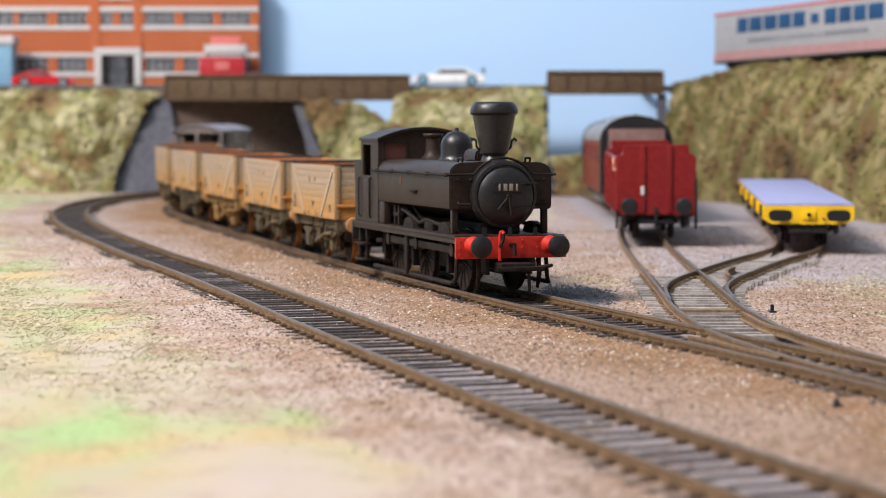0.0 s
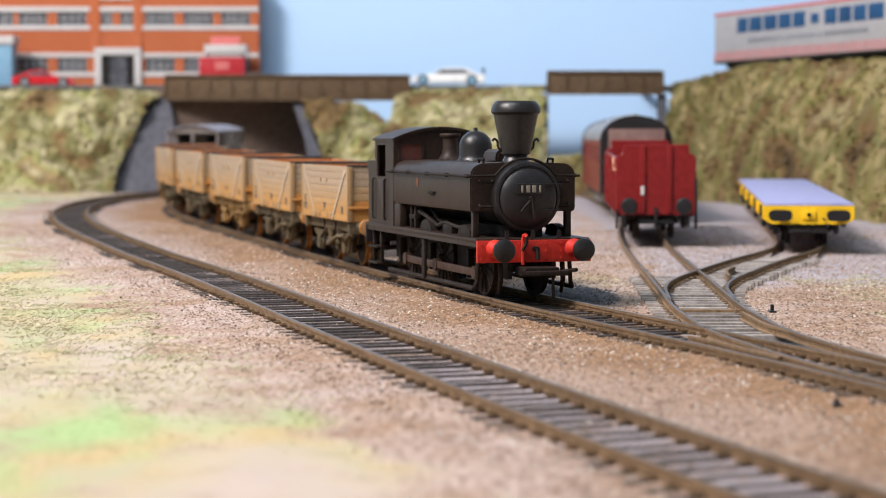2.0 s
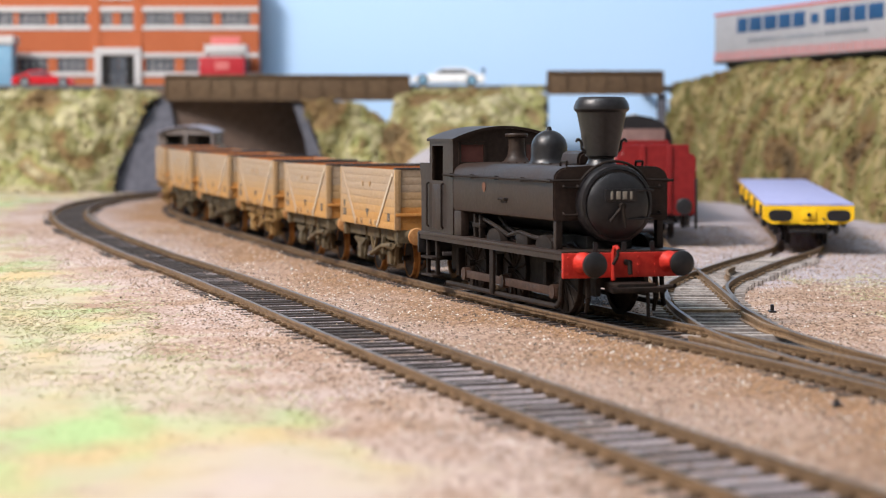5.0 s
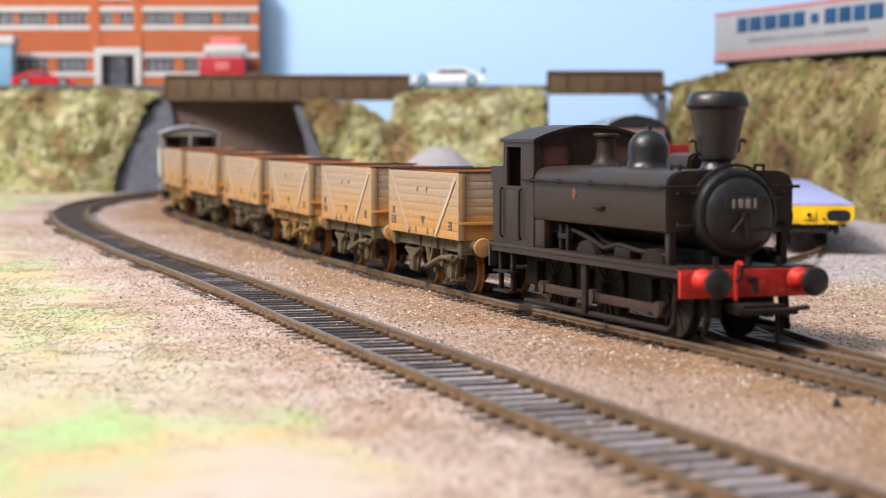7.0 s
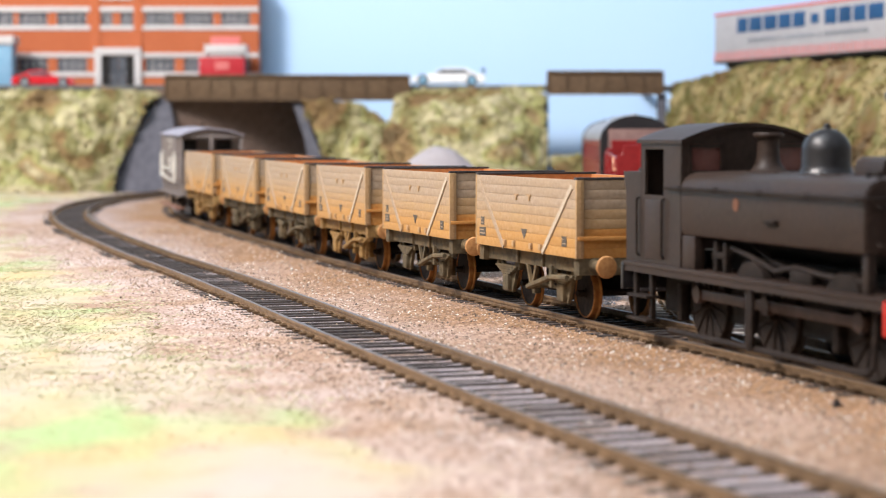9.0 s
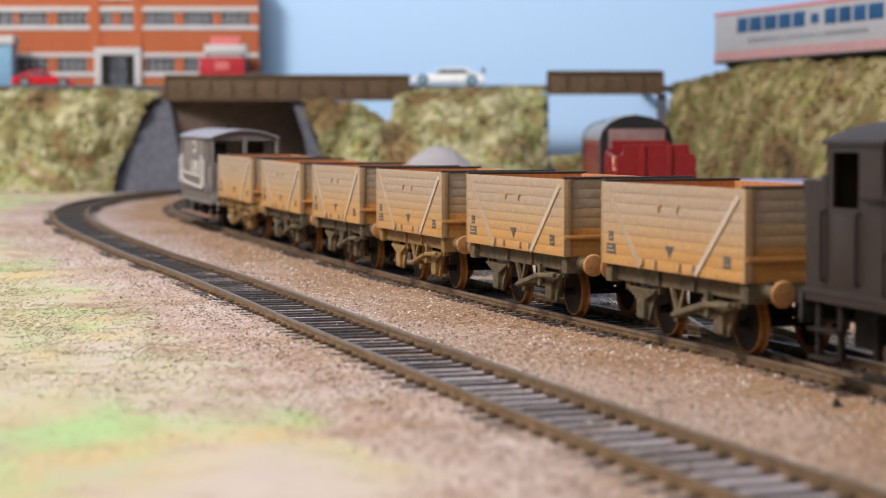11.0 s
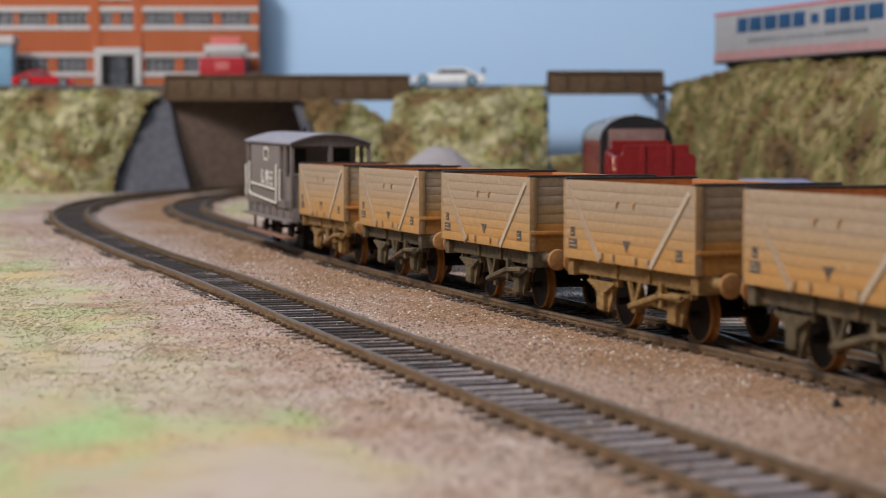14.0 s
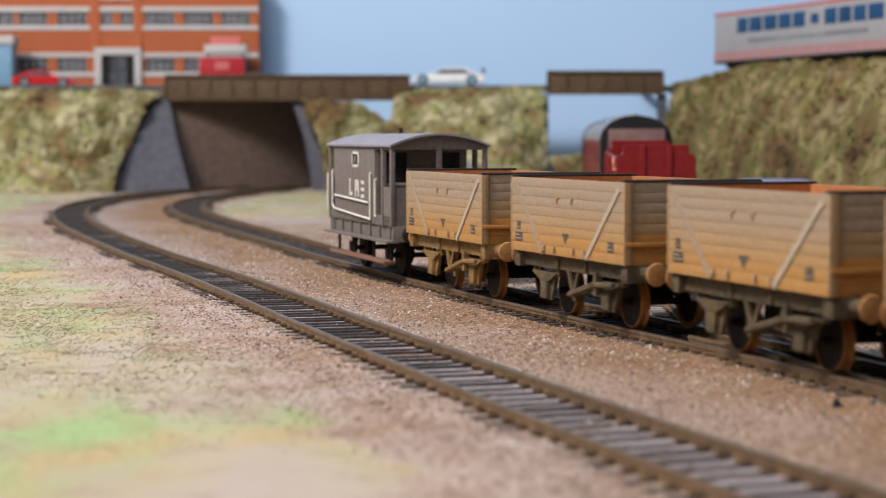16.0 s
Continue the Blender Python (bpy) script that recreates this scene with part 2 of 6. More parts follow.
DRY = [(0.30, (0.124, 0.086, 0.044)), (0.39, (0.263, 0.170, 0.078)), (0.46, (0.275, 0.255, 0.108)), (0.52, (0.500, 0.440, 0.275)), (0.57, (0.345, 0.345, 0.135)), (0.63, (0.320, 0.225, 0.112)), (0.70, (0.460, 0.425, 0.270))]
# OLIVE: the DRY stops made darker and browner, for the right-hand bank.
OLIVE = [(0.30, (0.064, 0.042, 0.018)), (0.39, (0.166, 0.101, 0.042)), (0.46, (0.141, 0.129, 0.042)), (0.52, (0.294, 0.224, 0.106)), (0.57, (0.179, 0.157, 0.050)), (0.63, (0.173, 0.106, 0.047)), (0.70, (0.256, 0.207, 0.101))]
LEAF = island(scrub("foam_foliage", DRY), 0.08, 0.01)
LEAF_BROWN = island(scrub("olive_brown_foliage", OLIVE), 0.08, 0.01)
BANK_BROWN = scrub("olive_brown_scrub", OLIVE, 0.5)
BANK = scrub("embankment_scrub", DRY, 0.6)


def ground_material():
    m = bpy.data.materials.new("sandy_scatter_ground")
    m.use_nodes = True
    nt = m.node_tree
    n, l = nt.nodes, nt.links
    b = n["Principled BSDF"]
    tc = n.new("ShaderNodeTexCoord")

    def tex(scale, detail=5, stretch=1.0):
        t = n.new("ShaderNodeTexNoise")
        t.inputs["Scale"].default_value, t.inputs["Detail"].default_value = scale, detail
        if stretch == 1.0:
            l.new(tc.outputs["Object"], t.inputs["Vector"])
        else:
            sc = n.new("ShaderNodeVectorMath")
            sc.operation, sc.inputs[1].default_value = "MULTIPLY", (1, stretch, 1)
            l.new(tc.outputs["Object"], sc.inputs[0])
            l.new(sc.outputs[0], t.inputs["Vector"])
        return t

    def ramp(src, stops):
        r = n.new("ShaderNodeValToRGB")
        while len(r.color_ramp.elements) < len(stops):
            r.color_ramp.elements.new(0.5)
        for e, (pos, c) in zip(r.color_ramp.elements, stops):
            e.position, e.color = pos, (*c, 1)
        l.new(src, r.inputs[0])
        return r

    def mixed(fac, a, c):
        x = n.new("ShaderNodeMix")
        x.data_type = "RGBA"
        l.new(fac, x.inputs[0])
        l.new(a, x.inputs[6])
        l.new(c, x.inputs[7])
        return x.outputs[2]

    grain, patch, wide = tex(900, 4), tex(60, 4), tex(14, 3)
    turf, moss, straw = tex(26, 3, 0.5), tex(30, 4, 0.42), tex(33, 3, 0.4)
    sand = ramp(grain.outputs["Fac"], [(0.30, (0.185, 0.114, 0.075)), (0.5, (0.355, 0.233, 0.166)), (0.72, (0.53, 0.40, 0.312))])
    sand2 = ramp(grain.outputs["Fac"], [(0.30, (0.27, 0.195, 0.165)), (0.5, (0.465, 0.36, 0.32)), (0.72, (0.63, 0.525, 0.475))])
    pm = n.new("ShaderNodeMapRange")
    pm.inputs[1].default_value, pm.inputs[2].default_value = 0.42, 0.60
    two = n.new("ShaderNodeMath")
    two.operation, two.inputs[1].default_value = "MULTIPLY_ADD", 0.55
    half = n.new("ShaderNodeMath")
    half.operation, half.inputs[1].default_value = "MULTIPLY", 0.5
    l.new(patch.outputs["Fac"], half.inputs[0])
    l.new(wide.outputs["Fac"], two.inputs[0])
    l.new(half.outputs[0], two.inputs[2])
    l.new(two.outputs[0], pm.inputs[0])
    col = mixed(pm.outputs[0], sand.outputs[0], sand2.outputs[0])
    grass = ramp(turf.outputs["Fac"], [(0.34, (0.51, 0.42, 0.37)), (0.48, (0.495, 0.42, 0.32)), (0.62, (0.44, 0.42, 0.255))])
    for mask, lo, hi, tone in ((straw, 0.48, 0.64, (0.52, 0.40, 0.22)), (moss, 0.50, 0.67, (0.37, 0.49, 0.23))):
        hold = n.new("ShaderNodeMapRange")
        hold.interpolation_type = "SMOOTHSTEP"
        hold.inputs[1].default_value, hold.inputs[2].default_value = lo, hi
        l.new(mask.outputs["Fac"], hold.inputs[0])
        fuzz = ramp(grain.outputs["Fac"], [(0.3, tuple(0.8 * c for c in tone)), (0.7, tuple(1.15 * c for c in tone))])
        blend = n.new("ShaderNodeMix")
        blend.data_type = "RGBA"
        l.new(hold.outputs[0], blend.inputs[0])
        l.new(grass.outputs[0] if grass.type == "VALTORGB" else grass.outputs[2], blend.inputs[6])
        l.new(fuzz.outputs[0], blend.inputs[7])
        grass = blend
    grey = ramp(grain.outputs["Fac"], [(0.3, (0.31, 0.27, 0.28)), (0.7, (0.48, 0.42, 0.44))])
    # Dark tone shared by the coal spill, sleeper gaps, beds and train shade.
    coal = ramp(grain.outputs["Fac"], [(0.3, (0.03, 0.03, 0.035)), (0.7, (0.16, 0.155, 0.17))])
    zone = n.new("ShaderNodeVertexColor")
    zone.layer_name = "zone"
    sep = n.new("ShaderNodeSeparateColor")
    l.new(zone.outputs[0], sep.inputs[0])
    for k, layer in ((0, grass.outputs[2]), (1, grey.outputs[0]), (2, coal.outputs[0])):
        add = n.new("ShaderNodeMath")
        add.operation = "MULTIPLY_ADD"
        add.inputs[1].default_value = 1.0
        l.new(sep.outputs[k], add.inputs[0])
        w = n.new("ShaderNodeMapRange")
        w.inputs[1].default_value, w.inputs[2].default_value = 0.3, 0.7
        w.inputs[3].default_value, w.inputs[4].default_value = -0.35, 0.35
        l.new(patch.outputs["Fac"], w.inputs[0])
        l.new(w.outputs[0], add.inputs[2])
        st = n.new("ShaderNodeMapRange")
        st.inputs[1].default_value, st.inputs[2].default_value = 0.3, 0.75
        l.new(add.outputs[0], st.inputs[0])
        col = mixed(st.outputs[0], col, layer)
    earth = ramp(grain.outputs["Fac"], [(0.30, (0.125, 0.068, 0.033)), (0.5, (0.27, 0.152, 0.082)), (0.72, (0.45, 0.292, 0.18))])
    w = n.new("ShaderNodeMapRange")
    w.inputs[1].default_value, w.inputs[2].default_value = 0.3, 0.7
    w.inputs[3].default_value, w.inputs[4].default_value = -0.3, 0.3
    l.new(patch.outputs["Fac"], w.inputs[0])
    add = n.new("ShaderNodeMath")
    l.new(zone.outputs["Alpha"], add.inputs[0])
    l.new(w.outputs[0], add.inputs[1])
    clamp = n.new("ShaderNodeMapRange")
    clamp.inputs[1].default_value, clamp.inputs[2].default_value = 0.1, 0.9
    l.new(add.outputs[0], clamp.inputs[0])
    col = mixed(clamp.outputs[0], col, earth.outputs[0])
    l.new(col, b.inputs["Base Color"])
    b.inputs["Roughness"].default_value = 0.95
    b.inputs["Specular IOR Level"].default_value = 0.15
    bp = n.new("ShaderNodeBump")
    bp.inputs["Strength"].default_value, bp.inputs["Distance"].default_value = 0.8, 0.0006
    soft = n.new("ShaderNodeMapRange")
    soft.inputs[3].default_value, soft.inputs[4].default_value = 0.8, 0.2
    l.new(sep.outputs[0], soft.inputs[0])
    l.new(soft.outputs[0], bp.inputs["Strength"])
    l.new(grain.outputs["Fac"], bp.inputs["Height"])
    l.new(bp.outputs[0], b.inputs["Normal"])
    return m


GROUND = ground_material()


def sky_material():
    m = bpy.data.materials.new("painted_sky")
    m.use_nodes = True
    nt = m.node_tree
    b = nt.nodes["Principled BSDF"]
    tc = nt.nodes.new("ShaderNodeTexCoord")
    t = nt.nodes.new("ShaderNodeTexNoise")
    t.inputs["Scale"].default_value, t.inputs["Detail"].default_value = 2.2, 3
    nt.links.new(tc.outputs["Object"], t.inputs["Vector"])
    r = nt.nodes.new("ShaderNodeValToRGB")
    r.color_ramp.elements[0].position, r.color_ramp.elements[1].position = 0.3, 0.75
    r.color_ramp.elements[0].color, r.color_ramp.elements[1].color = (0.42, 0.66, 0.97, 1), (0.56, 0.73, 0.95, 1)
    nt.links.new(t.outputs["Fac"], r.inputs[0])
    nt.links.new(r.outputs[0], b.inputs["Base Color"])
    b.inputs["Roughness"].default_value = 0.9
    return m


SKY = sky_material()


# ---- lines of the tracks, in millimetres; each gives x for a distance y ----
def poly_line(coef, lo, hi):
    d = [c * (len(coef) - 1 - i) for i, c in enumerate(coef[:-1])]

    def f(y):
        yc = min(max(y, lo), hi)
        u = (yc - 750) / 600
        x = s = 0.0
        for c in coef:
            x = x * u + c
        for c in d:
            s = s * u + c
        return x + s / 600 * (y - yc)
    return f


EYE_Z, GRADE = 41.7, 0.0125


def rise(y):
    """The layout climbs gently towards the back: height of the rails at a distance."""
    return GRADE * max(0.0, y - 700)


def bent(f, c1, c2):
    """A line eased over towards the front edge."""
    def g(y):
        d = min(2.5, max(0.0, 450 - y) / 100)
        return f(y) + c1 * d + c2 * d * d
    return g


FRONT_LINE = bent(poly_line([-25.07, -31.69, 103.36, 132.15, 15.72, -198.86, -120.21], 225, 1260), 2.0, -0.5)
TRAIN_LINE = poly_line([-212.38, 95.85, 277.21, 15.03, -34.18, -185.89, -52.90], 335, 1255)


def shrink(y):
    """How much nearer the climb brings what stands at a level distance y."""
    return (EYE_Z + GRADE * 700) / (EYE_Z + GRADE * y) if y > 700 else 1.0


def climb(x, y, z):
    """A point planned on level ground, set on the climbing ground."""
    k = shrink(y)
    return Vector((x * k, y * k, EYE_Z + (z - EYE_Z) * k))


def climb_mesh(me):
    for v in me.vertices:
        v.co = climb(*(v.co * 1000)) / 1000
    return me


def climb_thing(ob):
    """The same for a thing with parts, which keeps its proportions."""
    y = ob.matrix_basis.translation.y * 1000
    if y < 1:
        y = min(c.y for o in ob.children for c in (Vector(b) for b in o.bound_box)) * 1000
    k = shrink(y)
    done = set()
    for o in ob.children_recursive:
        m = o.matrix_basis.copy()
        m.translation = m.translation * k
        o.matrix_basis = m
        if o.data.name not in done:
            done.add(o.data.name)
            o.data.transform(Matrix.Diagonal((k, k, k, 1)))
    m = ob.matrix_basis.copy()
    eye = Vector((0, 0, EYE_Z / 1000))
    m.translation = eye + (m.translation - eye) * k
    ob.matrix_basis = m
    return ob


def smooth_points(knots, step=1.5):
    """A curve through knots (Catmull-Rom), sampled evenly."""
    k = [Vector(p) for p in knots]
    k = [k[0] * 2 - k[1]] + k + [k[-1] * 2 - k[-2]]
    out = []
    for i in range(1, len(k) - 2):
        n = max(2, int((k[i + 1] - k[i]).length / step))
        for j in range(n):
            t = j / n
            out.append(0.5 * (2 * k[i] + (k[i + 1] - k[i - 1]) * t + (2 * k[i - 1] - 5 * k[i] + 4 * k[i + 1] - k[i + 2]) * t * t
                              + (3 * k[i] - k[i - 1] - 3 * k[i + 1] + k[i + 2]) * t ** 3))
    out.append(k[-2])
    return out


def line_points(f, y0, y1, step=6.0):
    n = int(abs(y1 - y0) / step)
    return [Vector((f(y0 + (y1 - y0) * i / n), y0 + (y1 - y0) * i / n)) for i in range(n + 1)]


class Way:
    """A run of points with its length measured along it."""

    def __init__(self, pts):
        self.p = np.array([(q.x, q.y) for q in pts])
        self.s = np.concatenate([[0], np.cumsum(np.hypot(*np.diff(self.p, axis=0).T))])

    def at(self, s):
        e = min(max(s, self.s[0]), self.s[-1])
        return Vector((float(np.interp(e, self.s, self.p[:, 0])), float(np.interp(e, self.s, self.p[:, 1]))))

    def aim(self, s):
        a, b = self.at(s - 1.5), self.at(s + 1.5)
        t = (b - a).normalized()
        return self.at(s), t, Vector((-t.y, t.x))


# ---- ground sheet ----
def near_track(x, y):
    return min(abs(x - FRONT_LINE(y)), abs(x - TRAIN_LINE(y)))


def in_turnout(x, y):
    """The open sleepers of the siding turnout, clear of ballast."""
    return bool(395 < y < 620 and abs(x - np.interp(y, SIDING_Y, SIDING_X)) < 9.5 or 540 < y < 690 and abs(x - np.interp(y, SPUR_Y, SPUR_X)) < 11)


SIDING_Y, SIDING_X = (395, 428, 490, 555, 690), (70, 65.6, 65.2, 68.4, 74.5)
SPUR_Y, SPUR_X = (500, 545, 575, 612, 658, 698), (66, 70, 76, 87.5, 103, 118)


def ground_z(x, y):
    """Height of the scatter in millimetres; rail tops are at zero."""
    n = noise.noise(Vector((x * 0.02, y * 0.02, 0.3))) * 1.0 + noise.noise(Vector((x * 0.09, y * 0.09, 5.0))) * 0.45 + noise.noise(Vector((x * 0.4, y * 0.4, 9.0))) * 0.22
    away = min(1.0, max(0.0, (near_track(x, y) - 14) / 30))
    shoulder = min(1.0, max(0.0, (near_track(x, y) - 8.5) / 4))
    ends = near_track(x, y) * 0.95
    n0 = noise.noise(Vector((x * 0.06, y * 0.03, 11.0)))
    heap = (0.22 + 0.75 * n0) * max(0.0, min(1.0, (ends - 9.8) / 1.2, (17 - ends) / 3))
    left = max(0.0, FRONT_LINE(y) - x - 30) if y < 1600 else 0.0
    bed = max(0.0, min(1.0, (8 - ends) / 2))
    return rise(y) - 2.14 - 0.14 * bed + heap + (0.22 - 0.13 * bed) * n - shoulder * 0.05 + away * (n * 1.1 - 0.9) + min(6.0, left * 0.02) - (0.9 if in_turnout(x, y) else 0.0)


def build_ground():
    rows = [-700 + 40 * i for i in range(21)]
    y = 100.0
    while y < 1700:
        rows.append(y)
        y += max(1.6, y * 0.006)
    rows.append(1760)
    cols = np.linspace(-1, 1, 241)
    verts, zones = [], []
    for y in rows:
        w = 330 + max(0, y) * 0.33 if y > 0 else 900
        for c in cols:
            x = c * w if abs(c) < 0.96 else c * max(w, 1500)
            z = ground_z(x, y)
            verts.append((x / 1000, y / 1000, z / 1000))
            left = FRONT_LINE(y) - x
            nz = noise.noise(Vector((x * 0.03, y * 0.02, 2.0)))
            grass = min(1, max(0, (left - 24 - 12 * nz) / 30)) * (0.85 if y < 1250 else 0.6)
            inner = 1 if (x > TRAIN_LINE(y) + 18 and x < 60 and y > 980) else 0
            grass = max(grass, 0.7 * inner, 0.45 * max(0, 1 - abs(x - 150) / 40) * max(0, 1 - abs(y - 520) / 120))
            grey = min(1, max(0, (x - 66 - 8 * nz) / 12)) * min(1, max(0, (y - 560) / 60))
            grey = max(grey, 0.38 * min(1, max(0, (x - 20) / 20)) * min(1, max(0, (y - 640) / 80)))
            if FRONT_LINE(y) < x < TRAIN_LINE(y):
                grey = max(grey, 0.5 * min(1, max(0, (y - 560) / 160)))
            bed = abs(x - FRONT_LINE(y)) * 0.95
            grey = max(grey, 0.74 * min(1, max(0, (9.5 - bed) / 2)) if y < 1000 else 0.0)
            coal = min(1.0, 1.5 * max(0, 1 - math.hypot((x - 37) / 12, (y - 545) / 45)))
            # Dark tone, not coal, fills the gaps between turnout sleepers.
            coal = max(coal, 0.95 if in_turnout(x, y) else 0.0)
            coal = max(coal, (0.04 + 0.68 * min(1, max(0, (y - 520) / 160))) * min(1, max(0, (9 - bed) / 2)) if y < 1300 else 0.0)
            # Dark bed between the train's rails; shade under the train painted in.
            coal = max(coal, 0.6 * min(1, max(0, (8 - abs(x - TRAIN_LINE(y)) * 0.95) / 1.5)) if y < 640 else 0.0)
            earth = max(0, 1 - abs(x - TRAIN_LINE(y) + 14) / 44) * (1.15 + 0.6 * nz) if y < 1250 else 0.0
            zones.append((grass, grey, min(1, coal), min(1, max(0, earth)) * (1 - grass)))
    nx = len(cols)
    faces = [(j * nx + i, j * nx + i + 1, (j + 1) * nx + i + 1, (j + 1) * nx + i) for j in range(len(rows) - 1) for i in range(nx - 1)]
    me = bpy.data.meshes.new("ground")
    me.from_pydata(verts, [], faces)
    ca = me.color_attributes.new("zone", "FLOAT_COLOR", "POINT")
    ca.data.foreach_set("color", np.array(zones, dtype=np.float32).ravel())
    me.shade_smooth()
    me.materials.append(GROUND)
    tagged(new("ground", me), "sandy ballast and turf scatter ground of a model railway", "ground", kind="structure")


build_ground()


def build_backdrop():
    bm = bmesh.new()
    pts = [(-1700, 1500), (-1300, 1780), (-900, 1828), (900, 1828), (1300, 1780), (1700, 1500)]
    outline = pts + [(x * 1.01, y + 12) for x, y in reversed(pts)]
    prism(bm, outline, -40, 700, "z")
    tagged(new("backdrop", climb_mesh(mesh_of("backdrop", bm, SKY))), "plain light blue painted sky board", "backdrop", kind="structure")
    for name, b in (("wall_south", (-2600, 2600, -2640, -2600, -900, 1900)), ("wall_west", (-2640, -2600, -2600, 2600, -900, 1900)),
                    ("wall_east", (2600, 2640, -2600, 2600, -900, 1900)), ("wall_north", (-2600, 2600, 2600, 2640, -900, 1900)),
                    ("floor", (-2600, 2600, -2600, 2600, -940, -900))):
        bm = bmesh.new()
        box(bm, *b)
        tagged(new(name, mesh_of(name, bm, ROOM)), "plain painted hall surface around the layout", name.split("_")[0], kind="structure")


build_backdrop()


# ---- tracks ----
def sweep_rail(bm, pts, outline, gap):
    """Sweeps a cross-section (offset, height) along points set over by gap."""
    n = len(pts)
    rings = []
    for i in range(n):
        t = (pts[min(i + 1, n - 1)] - pts[max(i - 1, 0)]).normalized()
        side = Vector((-t.y, t.x))
        rings.append([bm.verts.new((*(pts[i] + side * (gap + o)), z + rise(pts[i].y))) for o, z in outline])
    k = len(outline)
    for i in range(n - 1):
        for j in range(k):
            bm.faces.new((rings[i][j], rings[i][(j + 1) % k], rings[i + 1][(j + 1) % k], rings[i + 1][j]))
    bm.faces.new(rings[0])
    bm.faces.new(rings[-1])
    bmesh.ops.recalc_face_normals(bm, faces=bm.faces)


RAIL_FOOT = [(-0.85, -1.95), (0.85, -1.95), (0.85, -1.75), (0.22, -1.55), (0.22, -0.8), (0.46, -0.65), (0.46, -0.06), (-0.46, -0.06), (-0.46, -0.65), (-0.22, -0.8), (-0.22, -1.55), (-0.85, -1.75)]
RAIL_HEAD = [(-0.45, -0.06), (0.45, -0.06), (0.4, 0.0), (-0.4, 0.0)]


def sleeper_mesh(half, wood):
    bm = bmesh.new()
    box(bm, -1.15, 1.15, -half, half, -3.9, -1.88, 0.2)
    for g in (-8.4, 8.4):
        for s in (-1, 1):
            box(bm, -0.8, 0.8, g + s * 0.75, g + s * 1.8, -2.0, -1.4, 0.25)
            rod(bm, (0, g + s * 1.3, -1.5), (0, g + s * 1.3, -1.1), 0.4, 0.3, 6)
    me = mesh_of("sleeper", bm, wood)
    me.materials.append(RAIL)
    for p in me.polygons:
        if p.center.z > -0.00188:
            p.material_index = 1
    return me


SLEEPER_MESH = sleeper_mesh(13.4, SLEEPER)
GREY_SLEEPER_MESH = sleeper_mesh(13.4, SLEEPER_GREY)


def rail(track, pts, gap):
    bm = bmesh.new()
    sweep_rail(bm, pts, RAIL_FOOT, gap)
    r = part("rail", bm, RAIL, track)
    bm = bmesh.new()
    sweep_rail(bm, pts, RAIL_HEAD, gap)
    part("running_surface", bm, RAILTOP, r, "worn bright rail head")
    return r


def build_track(pts, label, pitch=5.75, s0=0.0, s1=1e9, left=True, right=True, skip=(), sleeper=None):
    track = thing("railway_track", mm(0, 0, 0), label, "track", "model railway tracks", "structure")
    way = Way(pts)
    if left:
        rail(track, pts, 8.4)
    if right:
        rail(track, pts, -8.4)
    s = s0 + 3
    while s < min(s1, way.s[-1]):
        c, t, _ = way.aim(s)
        if not any(a < s < b for a, b in skip):
            share("sleeper", sleeper or SLEEPER_MESH, track, mm(c.x, c.y, rise(c.y) + random.uniform(-0.16, 0.14), 0, 0, math.degrees(math.atan2(t.y, t.x)) + random.uniform(-0.8, 0.8)))
        s += pitch + random.uniform(-0.25, 0.25)
    return track


front_pts = line_points(FRONT_LINE, 1480, 60)
build_track(front_pts, "weathered plain track with brown rails and dark sleepers", 6.6)
train_pts = line_points(TRAIN_LINE, 2600, -900)
TRAIN_WAY = Way(train_pts)
S_HALFWAY = 1024.15
S_ZERO = float(np.interp(-500, -TRAIN_WAY.p[:, 1], TRAIN_WAY.s)) - S_HALFWAY

build_track(line_points(TRAIN_LINE, 1480, 60), "weathered running track through a turnout, brown rails")
SIDING_END, SPUR_END = 300, 215
siding = smooth_points([(89, 318), (83, 337), (75, 368), (68.6, 402), (65.6, 428), (65, 456), (65.2, 490), (68.4, 555), (74.5, 690), (77.0, 745), (82.5, 828), (93, 955), (96, 1132), (92, 1330)], 6)
build_track(siding, "siding track curving off the running line", s0=112, s1=SIDING_END, sleeper=GREY_SLEEPER_MESH, pitch=7.9)
spur = smooth_points([(66, 500), (70, 545), (76, 575), (87.5, 612), (103, 658), (118, 698), (132, 736), (142, 790), (152, 880), (163, 980), (171, 1060)], 5)
build_track(spur, "short curved spur track laid in grey ground", s0=45, s1=SPUR_END, sleeper=GREY_SLEEPER_MESH, pitch=7.9)


# ---- train: where each vehicle stands, millimetres along the line ----
TRAVEL = [(0, 2.2), (0.5, 5.6), (1, 9.4), (1.5, 13.8), (2, 19.2), (2.5, 25.8), (3, 33.5), (3.5, 42.5), (4, 52.5), (4.5, 63.5), (5, 75.5), (5.5, 88.5), (6, 102.5), (6.5, 117.5),
          (7, 134), (7.5, 152), (8, 172), (8.5, 192), (9, 212), (9.5, 231.5), (10, 251), (10.5, 270.5), (11, 290), (11.5, 311), (12, 334.5), (12.5, 358), (13, 383.5),
          (13.5, 410.5), (14, 439.5), (14.5, 470), (15, 503), (15.5, 539), (16, 577)]


